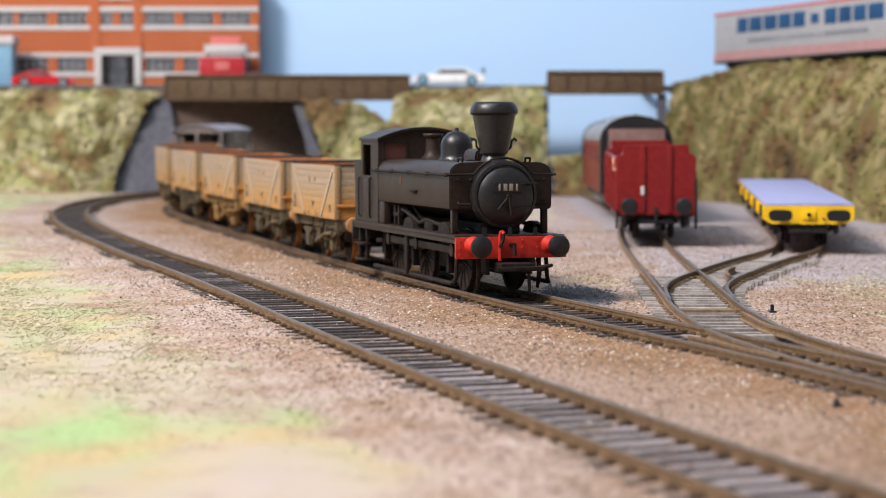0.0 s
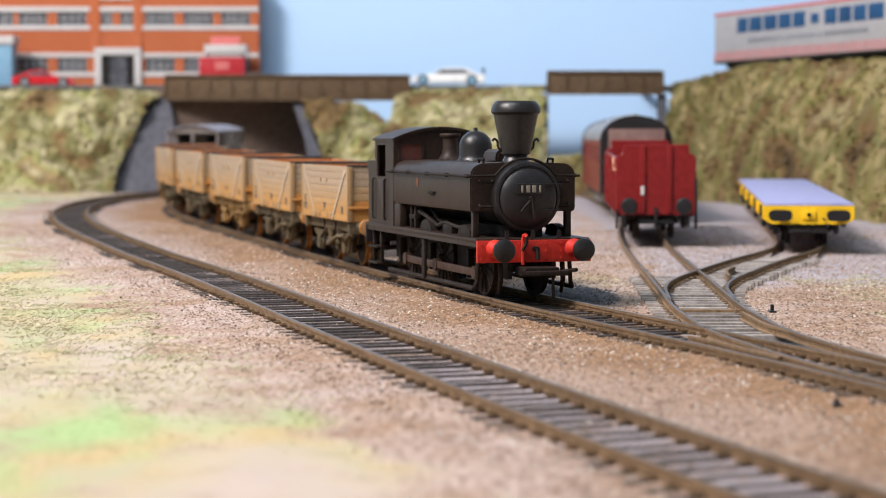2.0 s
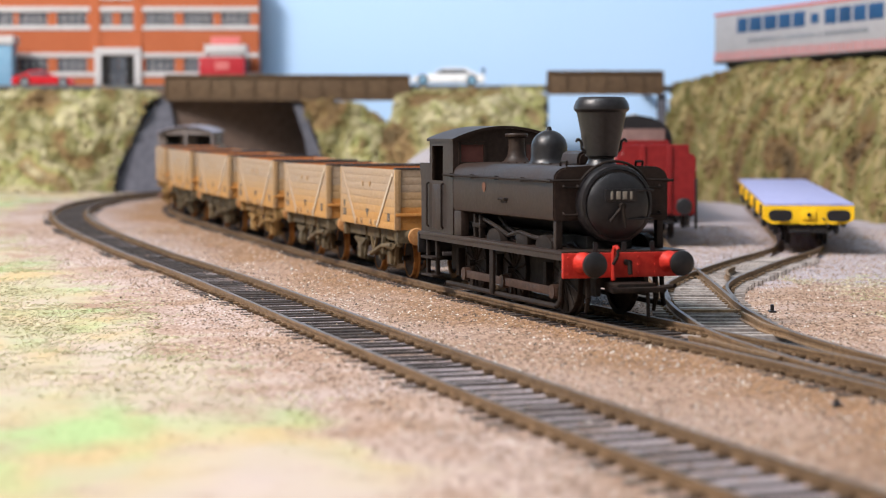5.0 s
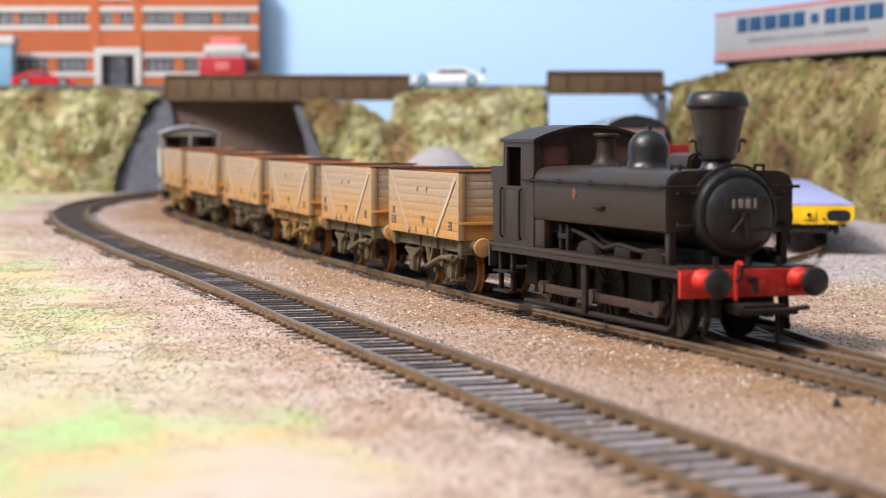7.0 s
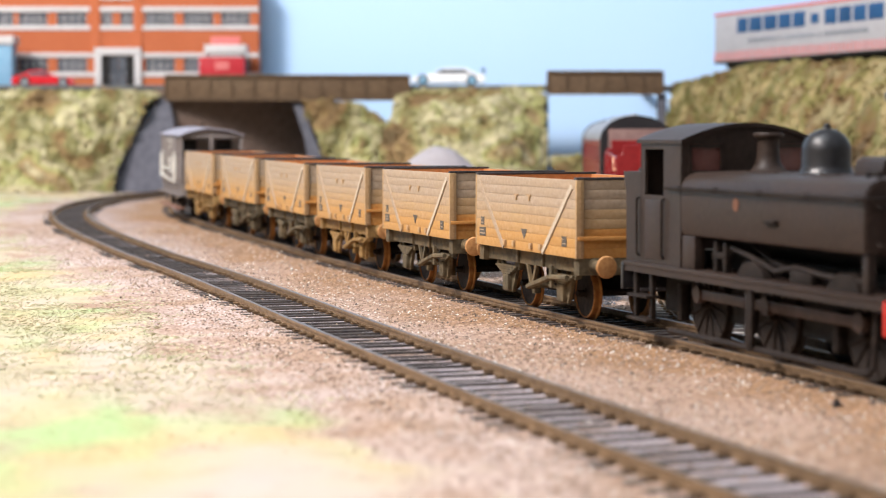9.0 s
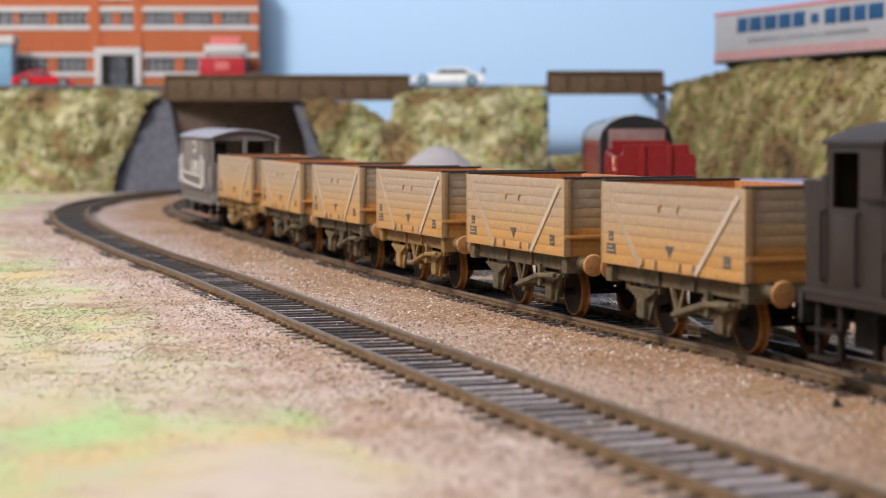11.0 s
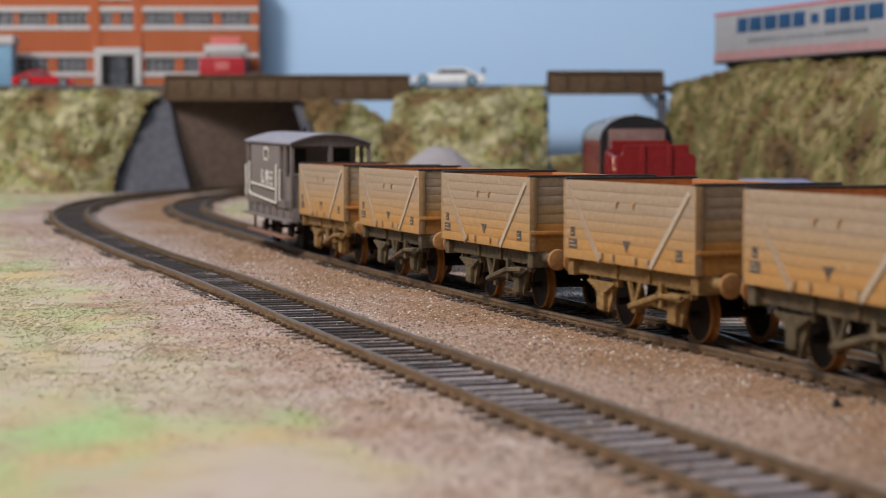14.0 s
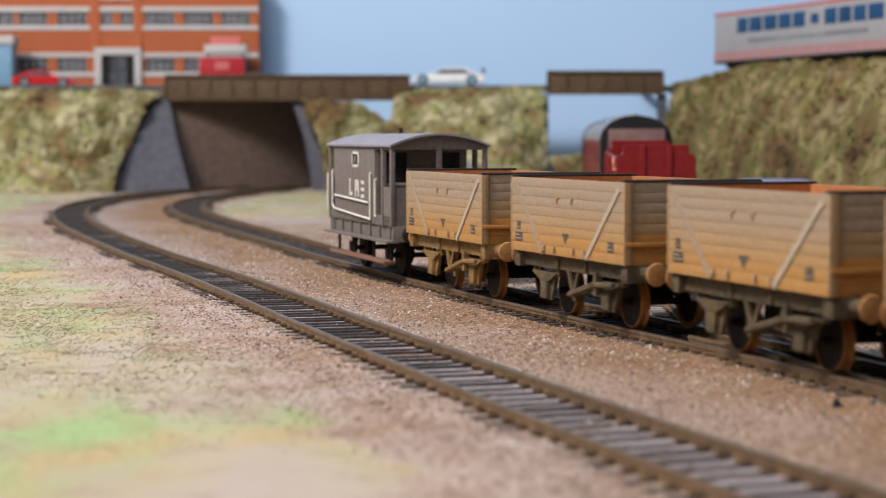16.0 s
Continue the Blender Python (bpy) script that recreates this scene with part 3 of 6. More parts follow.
def travel(t):
    """Smooth travel in millimetres at t seconds."""
    i = min(max(int(t / 0.5), 0), 31)
    d = [v for _, v in TRAVEL]
    u = t / 0.5 - i
    m0 = (d[i + 1] - d[max(i - 1, 0)]) / (2 if i else 1)
    m1 = (d[min(i + 2, 32)] - d[i]) / (2 if i < 31 else 1)
    return (2 * u ** 3 - 3 * u ** 2 + 1) * d[i] + (u ** 3 - 2 * u ** 2 + u) * m0 + (3 * u ** 2 - 2 * u ** 3) * d[i + 1] + (u ** 3 - u ** 2) * m1


def on_line(s, half):
    """Pose of a vehicle whose axles stand half before and behind s."""
    a, b = TRAIN_WAY.at(S_ZERO + s - half), TRAIN_WAY.at(S_ZERO + s + half)
    c, t = (a + b) / 2, b - a
    dz = rise(b.y) - rise(a.y)
    return mm(c.x, c.y, (rise(a.y) + rise(b.y)) / 2, 0, -math.degrees(math.atan2(dz, t.length)), math.degrees(math.atan2(t.y, t.x)))


MOVERS = []   # (vehicle, station at the start, half wheelbase)
ROLLERS = []  # (wheelset, place along the vehicle, radius)


def wheelset(parent, x, r, tyre, spokes=0, gauge=7.4):
    ws = part("wheelset", axle_bm(gauge), WHEEL, parent, "", mm(x, 0, r))
    for side in (-1, 1):
        bm = bmesh.new()
        o = side * gauge
        lathe(bm, [(0.01, 0.35), (1.2, 0.35), (1.2, 0.15), (r - 0.35, 0.1), (r - 0.35, -0.6), (0.01, -0.6)], 24, (0, 0, 0), "y")
        w = part("wheel", bm, WHEEL, ws, "", mm(0, o, 0, 0, 0, 180 if side < 0 else 0))
        bm = bmesh.new()
        lathe(bm, [(r - 0.4, 0.3), (r - 0.15, 0.3), (r, 0.15), (r, -1.0), (r + 0.55, -1.25), (r + 0.55, -1.5), (r - 0.8, -1.5), (r - 0.4, 0.3)], 32, (0, 0, 0), "y", False)
        part("tyre", bm, tyre, ws, "rust-brown wheel rim" if tyre is TYRE else "", mm(0, o, 0, 0, 0, 180 if side < 0 else 0))
        if spokes:
            bm = bmesh.new()
            rod(bm, (0, 0.25, 0.8), (0, 0.2, r - 0.6), 0.4, 0.32, 6)
            me = mesh_of("spoke", bm, tyre)
            for k in range(spokes):
                share("spoke", me, ws, mm(0, o, 0, 0, 0, 180 if side < 0 else 0) @ mm(0, 0, 0, 0, 360 * k / spokes, 0))
    ROLLERS.append((ws, x, r))
    return ws


def axle_bm(gauge):
    bm = bmesh.new()
    rod(bm, (0, -gauge - 2.2, 0), (0, gauge + 2.2, 0), 0.8, seg=10)
    return bm


def buffer_part(parent, x, y, z, head, mat_head, mat_shank, length=6.0, sign=1):
    bm = bmesh.new()
    lathe(bm, [(1.7, 0), (1.7, 0.5), (1.25, 0.8), (1.1, length * 0.55), (0.6, length * 0.58), (0.6, length - 0.7)], 16, (0, 0, 0), "x")
    b = part("buffer", bm, mat_shank, parent, "", mm(x, y, z, 0, 0, 0 if sign > 0 else 180))
    bm = bmesh.new()
    lathe(bm, [(0.5, length - 1.0), (head * 0.93, length - 0.75), (head, length - 0.5), (head * 0.9, length - 0.15), (head * 0.5, length), (0.01, length + 0.05)], 24, (0, 0, 0), "x")
    part("buffer_head", bm, mat_head, b)


# ---- open wagons ----
WL, WW, WB0, WT = 32.1, 16.0, 14.6, 31.9


def plank_mesh(length, h, material):
    bm = bmesh.new()
    box(bm, -length, length, -0.5, 0.5, 0.015, h - 0.015, 0.06)
    return mesh_of("plank", bm, material)


def build_wagon(s, under, rusty):
    w = thing("open_wagon", on_line(s, 17.5), "weathered beige planked open wagon, " + ("ochre rusted" if rusty else "dark olive") + " underframe, rust inside", "wagon", "goods wagons of the train")
    n = 8
    h = (WT - WB0) / n
    sides = [BODY_LOW, BODY_LOW, BODY_OCHRE, BODY_MID, BODY_WARM, BODY_TOP, BODY_TOP, BODY_TOP]
    ends = [END_LOW, END_LOW, END_LOW, BODY_MID, BODY_MID, BODY_TOP, BODY_TOP, BODY_TOP]
    for k in range(n):
        ms, me_ = plank_mesh(WL, h, sides[k]), plank_mesh(WW - 1.0, h, ends[k])
        for y in (-1, 1):
            share("plank", ms, w, mm(0, y * (WW - 0.5), WB0 + k * h))
        for x in (-1, 1):
            share("plank", me_, w, mm(x * (WL - 0.5), 0, WB0 + k * h, 0, 0, 90))
    bm = bmesh.new()
    for y in (-1, 1):
        box(bm, -WL + 1, WL - 1, y * (WW - 1.25) - 0.2, y * (WW - 1.25) + 0.2, WB0 + 0.5, WT - 0.05)
    for x in (-1, 1):
        box(bm, x * (WL - 1.3) - 0.2, x * (WL - 1.3) + 0.2, -WW + 1.5, WW - 1.5, WB0 + 0.5, WT - 0.05)
    box(bm, -WL + 1, WL - 1, -WW + 1, WW - 1, WB0 + 0.2, WB0 + 0.8)
    part("lining", bm, INNER, w, "rust-red inside of the wagon body")
    for x in (-1, 1):
        bm = bmesh.new()
        box(bm, x * (WL - 0.6) - 0.85, x * (WL - 0.6) + 0.85, -WW, WW, WT, WT + 0.55, 0.12)
        part("end_capping", bm, CAPPING, w, "black end capping strip")
        for y in (-1, 1):
            bm = bmesh.new()
            box(bm, x * (WL + 0.05) - 0.35, x * (WL + 0.05) + 0.35, y * WW - 0.1 - (1.6 if y > 0 else -0.0), y * WW + 0.1 + (1.6 if y < 0 else 0.0), WB0, WT - 0.05, 0.08)
            for k in range(n):
                for j in (0.3, 0.7):
                    rod(bm, (x * WL, y * (WW - 0.9), WB0 + (k + j) * h), (x * (WL + 0.62), y * (WW - 0.9), WB0 + (k + j) * h), 0.22, seg=6)
            part("corner_plate", bm, BODY_MID, w)
        bm = bmesh.new()
        box(bm, x * WL - 0.1 if x > 0 else x * WL - 0.75, x * WL + 0.75 if x > 0 else x * WL + 0.1, -WW + 0.2, WW - 0.2, WB0 + 3.9, WB0 + 4.8, 0.15)
        part("end_band", bm, END_LOW, w)
        bm = bmesh.new()
        box(bm, x * (WL - 1.6) - 1.5, x * (WL - 1.6) + 1.5, -WW + 0.8, WW - 0.8, 10.8, WB0 + 0.05, 0.15)
        part("headstock", bm, under, w)
        for y in (-11.3, 11.3):
            buffer_part(w, x * (WL - 0.1), y, 13.0, 2.5, BUFFER, under, 6.6, x)
        bm = bmesh.new()
        box(bm, x * WL - 1, x * WL + 1, -0.6, 0.6, 8.2, 11.5, 0.1)
        box(bm, x * (WL + 4) - 4.5, x * (WL + 4) + 4.5, -0.5, 0.5, 8.0, 8.8, 0.1)
        box(bm, x * (WL + 7.5) - 0.5, x * (WL + 7.5) + 0.5, -4.0, 4.0, 7.6, 8.8, 0.2)
        part("coupling", bm, CAPPING, w)
        wheelset(w, x * 17.5, 5.7, TYRE)
        for y in (-1, 1):
            bm = bmesh.new()
            cx, cy = x * 17.5, y * 12.4
            prism(bm, [(cx - 6.4, 11.6), (cx - 2.3, 3.6), (cx + 2.3, 3.6), (cx + 6.4, 11.6), (cx + 4.6, 11.6), (cx + 2.1, 7.6), (cx - 2.1, 7.6), (cx - 4.6, 11.6)], cy - 0.4, cy + 0.4)
            box(bm, cx - 1.9, cx + 1.9, cy + y * 0.4 - 1.1, cy + y * 0.4 + 1.1, 4.0, 8.0, 0.35)
            for k in range(4):
                box(bm, cx - 7 + k * 1.3, cx + 7 - k * 1.3, cy + y * 0.5 - 0.8, cy + y * 0.5 + 0.8, 9.7 - k * 0.55, 10.2 - k * 0.55)
            for e in (-1, 1):
                box(bm, cx + e * 7 - 0.6, cx + e * 7 + 0.6, cy - 0.7, cy + 0.7, 9.4, 11.6)
            part("axle_guard", bm, under, w)
    # Dark blocks added below the floor to stand in for shade.
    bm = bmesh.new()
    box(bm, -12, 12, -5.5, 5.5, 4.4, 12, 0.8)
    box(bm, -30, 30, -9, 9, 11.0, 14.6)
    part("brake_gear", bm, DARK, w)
    for y in (-1, 1):
        bm = bmesh.new()
        box(bm, -WL + 3, WL - 3, y * 13.2 - 0.6, y * 13.2 + 0.6, 11.2, WB0 + 0.05, 0.12)
        for k in (-1, 1):
            box(bm, k * 8 - 0.5, k * 8 + 0.5, y * 14.0 - 0.5, y * 14.0 + 0.5, 11.4, WB0 + 1.5, 0.1)
        part("solebar", bm, under, w)
        bm = bmesh.new()
        prism(bm, [(-3.4, 11.4), (-0.5, 5.6), (0.5, 5.6), (3.4, 11.4), (2.4, 11.4), (0, 7.0), (-2.4, 11.4)], y * 13.6 - 0.35, y * 13.6 + 0.35)
        rod(bm, (0, y * 14.2, 6.4), (0, y * 9, 6.4), 0.7, seg=8)
        part("brake_hanger", bm, under, w)
        bm = bmesh.new()
        a = (0.0, y * 14.6, 6.2)
        rod(bm, a, (15, y * 15.2, 9.4), 0.75, seg=6)
        rod(bm, (15, y * 15.2, 9.4), (25, y * 15.2, 9.9), 0.6, seg=6)
        box(bm, 14.3, 15.7, y * 14.8 - 0.4, y * 14.8 + 0.4, 7.0, 12.0)
        part("brake_lever", bm, under, w)
        for x in (-1, 1):
            bm = bmesh.new()
            box(bm, x * 10.4 - 0.9, x * 10.4 + 0.9, y * 8.4 - 0.9, y * 8.4 + 0.9, 3.6, 8.2, 0.3)
            rod(bm, (x * 10.2, y * 8.4, 8), (x * 8.8, y * 8.4, 12.0), 0.5, seg=6)
            rod(bm, (x * 10.2, y * 8.4, 5.5), (x * 0.6, y * 9.4, 6.4), 0.45, seg=6)
            part("brake_shoe", bm, under, w)
            bm = bmesh.new()
            a, b = Vector((x * 12.5, y * (WW + 0.2), WB0 + 0.3)), Vector((x * 29.8, y * (WW + 0.2), WT - 1.5))
            d = (b - a).normalized() * 0.62
            u = Vector((-d.z, 0, d.x))
            q = [a + u, a - u, b - u, b + u]
            prism(bm, [(v.x, v.z) for v in q], y * WW - 0.05 * y, y * (WW + 0.32))
            part("diagonal_strap", bm, STRAP if x > 0 else BODY_TOP, w, "pale diagonal strap" if x > 0 else "")
        for x in (-4.2, 4.2):
            bm = bmesh.new()
            box(bm, x - 0.3, x + 0.3, y * (WW + 0.1) - 0.25, y * (WW + 0.1) + 0.25, 26.4, 27.7, 0.08)
            box(bm, x - 1.1, x + 1.1, y * (WW + 0.1) - 0.2, y * (WW + 0.1) + 0.2, 27.5, 27.9)
            part("door_catch", bm, BODY_MID, w)
        for x in (-11.5, -5.5, 5.5, 11.5):
            bm = bmesh.new()
            box(bm, x - 0.6, x + 0.6, y * (WW + 0.25) - 0.35, y * (WW + 0.25) + 0.35, 15.3, 16.7, 0.1)
            part("door_hinge", bm, BODY_MID, w)
        f = y * (WW + 0.02)
        for x0, x1, z0, z1 in ((-28.6, -26.4, 19.6, 21.6), (-29.6, -25.2, 16.9, 19.0), (24.0, 26.8, 16.9, 19.2)):
            u0, u1 = (x0, x1) if y < 0 else (-x1, -x0)
            bm = bmesh.new()
            box(bm, u0, u1, f - 0.08, f + 0.08, z0, z1)
            panel = part("number_panel", bm, DARKMARK, w, "dark stencilled load panel")
            for k in range(2):
                bm = bmesh.new()
                z = z0 + (z1 - z0) * (0.3 + 0.4 * k)
                box(bm, u0 + 0.5, u1 - 0.5 - k, f + y * 0.09 - 0.05, f + y * 0.09 + 0.05, z - 0.13, z + 0.13)
                part("stencil_bar", bm, BODY_TOP, panel)
        bm = bmesh.new()
        prism(bm, [(-1.2, 19.8), (2.8, 19.8), (0.8, 17.4)], f - 0.08, f + 0.08)
        part("door_mark", bm, DARKMARK, w, "dark triangular mark")
    MOVERS.append((w, s, 17.5))
    return w


for k in range(6):
    build_wagon(844.4 - 85 * k, UNDER_RUST if k in (2, 5) else UNDER, k in (2, 5))


# ---- tank locomotive ----
EMBLEM = mat("faded_emblem", (0.09, 0.04, 0.025), (0.16, 0.07, 0.04), 1.0, 0.7, 0, 0)
# Reddish interior reflection put into the glass colour.
SPECTACLE = mat("red_reflection_glazing", (0.10, 0.035, 0.028), (0.16, 0.06, 0.05), 4, 0.15, 0, 0, 6, 0.3, 0, spec=0.6)


def arc_sheet(bm, x0, x1, half, z0, rise, thick, n=20):
    """A curved roof sheet between two stations."""
    top = [(half * (2 * k / n - 1), z0 + rise * (1 - (2 * k / n - 1) ** 2)) for k in range(n + 1)]
    prism(bm, top + [(y, z - thick) for y, z in reversed(top)], x0, x1, "x")


def hand_rail(parent, pts, r=0.32, material=None, name="handrail", label=""):
    bm = bmesh.new()
    for a, b in zip(pts[:-1], pts[1:]):
        rod(bm, a, b, r, seg=8)
    return part(name, bm, material or GEAR, parent, label)


def build_locomotive(s):
    L = thing("tank_locomotive", on_line(s, 32), "weathered black pannier tank locomotive, red buffer beam, tall spark-arresting chimney", "locomotive")
    bm = bmesh.new()
    box(bm, -57, 48.5, -15.2, 15.2, 14.7, 15.6, 0.15)
    for y in (-1, 1):
        box(bm, -57, 48.5, y * 14.6 - 0.4, y * 14.6 + 0.4, 13.5, 14.75)
    part("running_plate", bm, BLACK, L)
    for x, sgn in ((48.5, 1), (-57.6, -1)):
        bm = bmesh.new()
        box(bm, x, x + 1.1, -15.3, 15.3, 9.6, 15.2, 0.12)
        for y in (-14.2, -7.2, -3, 3, 7.2, 14.2):
            for z in (10.6, 12.4, 14.2):
                rod(bm, (x + 0.5, y, z), (x + (1.4 if sgn > 0 else -0.3), y, z), 0.28, seg=6)
        part("buffer_beam", bm, RED if sgn > 0 else SOOT, L, "scuffed red riveted buffer beam" if sgn > 0 else "sooty rear buffer beam")
        for y in (-10.6, 10.6):
            bm = bmesh.new()
            lathe(bm, [(2.5, 0), (2.4, 0.6), (1.7, 1.4), (1.5, 3.2), (0.9, 3.4), (0.9, 7.0)], 20, (0, 0, 0), "x")
            b = part("buffer", bm, RED if sgn > 0 else SOOT, L, "", mm(x + (1.1 if sgn > 0 else 0), y, 13.0, 0, 0, 0 if sgn > 0 else 180))
            bm = bmesh.new()
            k = 1.0 if sgn > 0 else 0.55
            lathe(bm, [(0.9, 6.2 * k), (2.75, 6.5 * k), (2.95, 6.9 * k), (2.8, 7.5 * k), (2.0, 8.0 * k), (0.01, 8.2 * k)], 28, (0, 0, 0), "x")
            part("buffer_head", bm, SOOT, b, "sooty black buffer head")
    tank = [(5.0, 22.4), (13.3, 22.0), (14.0, 22.3), (14.3, 23.0), (14.3, 31.2), (14.1, 32.4), (13.5, 33.4), (12.5, 34.1), (11.2, 34.5), (5.0, 34.7)]
    for y in (-1, 1):
        bm = bmesh.new()
        prism(bm, [(u * y, v) for u, v in tank], -30.2, 41, "x")
        bmesh.ops.bevel(bm, geom=[e for e in bm.edges if abs(e.verts[0].co.x - 41) < 0.01 and abs(e.verts[1].co.x - 41) < 0.01], offset=0.35, segments=2, affect="EDGES")
        t = part("pannier_tank", bm, BLACK, L)
        bm = bmesh.new()
        box(bm, 6.5, 10.5, y * 14.3 - 0.1, y * 14.3 + 0.1, 25.3, 26.2)
        rod(bm, (6.3, y * 14.9, 26.2), (10.7, y * 14.9, 26.2), 0.35, seg=8)
        for x in (6.3, 10.7):
            rod(bm, (x, y * 14.2, 26.2), (x, y * 14.95, 26.2), 0.35, seg=8)
        part("tank_step", bm, GEAR, t)
        bm = bmesh.new()
        lathe(bm, [(1.25, 0), (1.25, 0.12), (0.01, 0.14)], 20, (0, 0, 0), "y")
        part("emblem", bm, EMBLEM, t, "faded orange oval emblem", mm(-6, y * 14.3, 28.8, 0, 0, 0 if y > 0 else 180))
        hand_rail(L, [(-36, y * 15.1, 31.3), (41.5, y * 15.1, 31.3)], 0.3)
        for x in (-30, -14, 4, 22, 39):
            bm = bmesh.new()
            rod(bm, (x, y * 14.0, 31.3), (x, y * 15.2, 31.3), 0.45, 0.55, 8)
            part("handrail_knob", bm, GEAR, L)
        for z in (24.0, 30.2):
            hand_rail(L, [(41, y * 8.6, z), (42, y * 8.6, z - 0.5), (42, y * 12.0, z - 0.5), (41, y * 12.0, z)], 0.3, GEAR, "grab_iron")
        bm = bmesh.new()
        box(bm, 38.6, 40.4, y * 12.6 - 0.8, y * 12.6 + 0.8, 15.5, 22.2, 0.2)
        part("tank_support", bm, BLACK, L)
        hand_rail(L, [(37, y * 9.5, 34.6), (37.3, y * 9.5, 35.6), (33.5, y * 9.5, 35.6), (33.2, y * 9.5, 34.6)], 0.3, GEAR, "lifting_ring")
    bm = bmesh.new()
    box(bm, -30, 40.7, -5.2, 5.2, 30, 34.75, 0.1)
    for k in range(12):
        for y in (-4.6, 4.6):
            rod(bm, (-26 + k * 5.8, y, 34.6), (-26 + k * 5.8, y, 35.0), 0.28, seg=6)
    part("tank_top_plate", bm, BLACK, L)
    bm = bmesh.new()
    lathe(bm, [(8.2, -30), (8.2, 30), (8.6, 30.5), (8.6, 43.6), (8.2, 44.2), (7.9, 44.2)], 40, (0, 0, 26.0), "x")
    part("boiler", bm, SOOT, L)
    bm = bmesh.new()
    lathe(bm, [(8.9, 41.0), (9.1, 41.6), (9.1, 43.6), (8.7, 44.5), (8.0, 44.7), (7.8, 44.3)], 44, (0, 0, 26.0), "x")
    part("smokebox_ring", bm, SOOT, L)
    bm = bmesh.new()
    lathe(bm, [(7.7, 44.0), (7.6, 44.8), (6.8, 45.5), (5.2, 46.1), (3.0, 46.5), (0.01, 46.7)], 44, (0, 0, 25.6), "x")
    door = part("smokebox_door", bm, SOOT, L)
    bm = bmesh.new()
    rod(bm, (46.3, 0, 25.6), (48.0, 0, 25.6), 0.7, seg=12)
    rod(bm, (47.4, 0.2, 25.8), (47.6, -3.0, 22.2), 0.38, seg=8)
    rod(bm, (47.8, 0, 25.8), (48.0, 0.6, 20.8), 0.38, seg=8)
    part("door_dart", bm, GEAR, door)
    for z in (29.2, 22.6):
        bm = bmesh.new()
        box(bm, 45.0, 46.6, 1.5, 8.3, z - 0.25, z + 0.25, 0.1)
        part("hinge_strap", bm, SOOT, door)
    bm = bmesh.new()
    box(bm, 46.0, 46.85, -3.9, 3.9, 26.7, 29.5, 0.12)
    plate = part("number_plate", bm, SOOT, L, "black plate with four pale numeral bars")
    for k in range(4):
        bm = bmesh.new()
        y = -2.4 + 1.6 * k
        w = 0.26 if k in (0, 3) else 0.5
        box(bm, 46.8, 47.02, y - w, y + w, 27.2, 29.0, 0.05)
        part("numeral_bar", bm, NUMERAL, plate, "pale numeral bar")
    arch = [(42.6, 9.75 * math.cos(a), 26.0 + 9.75 * math.sin(a)) for a in [radians(34 + 112 * k / 18) for k in range(19)]]
    hand_rail(L, [(42, 15.1, 31.3)] + arch + [(42, -15.1, 31.3)], 0.32)
    bm = bmesh.new()
    lathe(bm, [(4.4, 34.2), (3.4, 35.2), (3.0, 36.2), (3.1, 36.6), (3.75, 36.9), (3.85, 37.4), (5.75, 47.0), (6.15, 47.3), (6.45, 47.7), (6.45, 48.4), (6.0, 49.6), (5.3, 50.5), (5.0, 50.6), (4.4, 50.2), (3.6, 49.3), (0.01, 49.1)], 48, (35, 0, 0))
    part("chimney", bm, SOOT, L, "flared black spark-arresting chimney")
    for y in (-1, 1):
        hand_rail(L, [(35, y * 3.8, 37.6), (35, y * 4.9, 38.6), (35, y * 5.0, 40.2), (35, y * 5.9, 40.9), (35, y * 6.4, 40.2)], 0.32, SOOT, "chimney_hook")
    bm = bmesh.new()
    prof = [(5.6, 34.4), (4.9, 35.0), (4.55, 36.2), (4.55, 38.6)] + [(4.55 * math.cos(a), 38.6 + 4.4 * math.sin(a)) for a in [radians(9 * k) for k in range(1, 10)]] + [(0.6, 43.3), (0.55, 43.8), (0.01, 43.9)]
    lathe(bm, prof, 40, (2, 0, 0))
    part("steam_dome", bm, SOOT, L)
    bm = bmesh.new()
    lathe(bm, [(4.4, 34.4), (3.2, 35.2), (2.4, 36.4), (2.15, 38.0), (2.1, 41.0), (2.9, 41.4), (3.0, 41.9), (2.8, 42.2), (1.4, 42.0), (0.01, 42.0)], 32, (-21, 0, 0))
    part("safety_valve_bonnet", bm, BLACK, L)
    bm = bmesh.new()
    prism(bm, [(-2.6, 34.5), (2.6, 34.5), (2.6, 36.2), (2.2, 37.3), (1.2, 38.0), (-1.2, 38.0), (-2.2, 37.3), (-2.6, 36.2)], 16, 27, "x")
    bmesh.ops.bevel(bm, geom=[e for e in bm.edges if abs(e.verts[0].co.x - e.verts[1].co.x) < 0.01], offset=0.6, segments=2, affect="EDGES")
    part("top_feed_cover", bm, BLACK, L)
    for y in (-4, 4):
        bm = bmesh.new()
        lathe(bm, [(1.3, 34.4), (1.3, 35.0), (0.5, 35.2), (0.01, 35.3)], 16, (27, y, 0))
        part("filler_lid", bm, GEAR, L)
    # cab
    for y in (-1, 1):
        bm = bmesh.new()
        a, b = sorted((y * 14.4, y * 13.7))
        box(bm, -49.5, -30, a, b, 15.5, 29.6)
        box(bm, -38.2, -30, a, b, 29.6, 40.9)
        box(bm, -49.5, -47.4, a, b, 29.6, 40.9)
        box(bm, -47.5, -38.1, a, b, 38.9, 40.9)
        side = part("cab_side", bm, BLACK, L)
        bm = bmesh.new()
        box(bm, -47, -38.6, y * 14.45 - 0.12, y * 14.45 + 0.12, 16.6, 28.6, 0.1)
        part("cab_door", bm, BLACK, side)
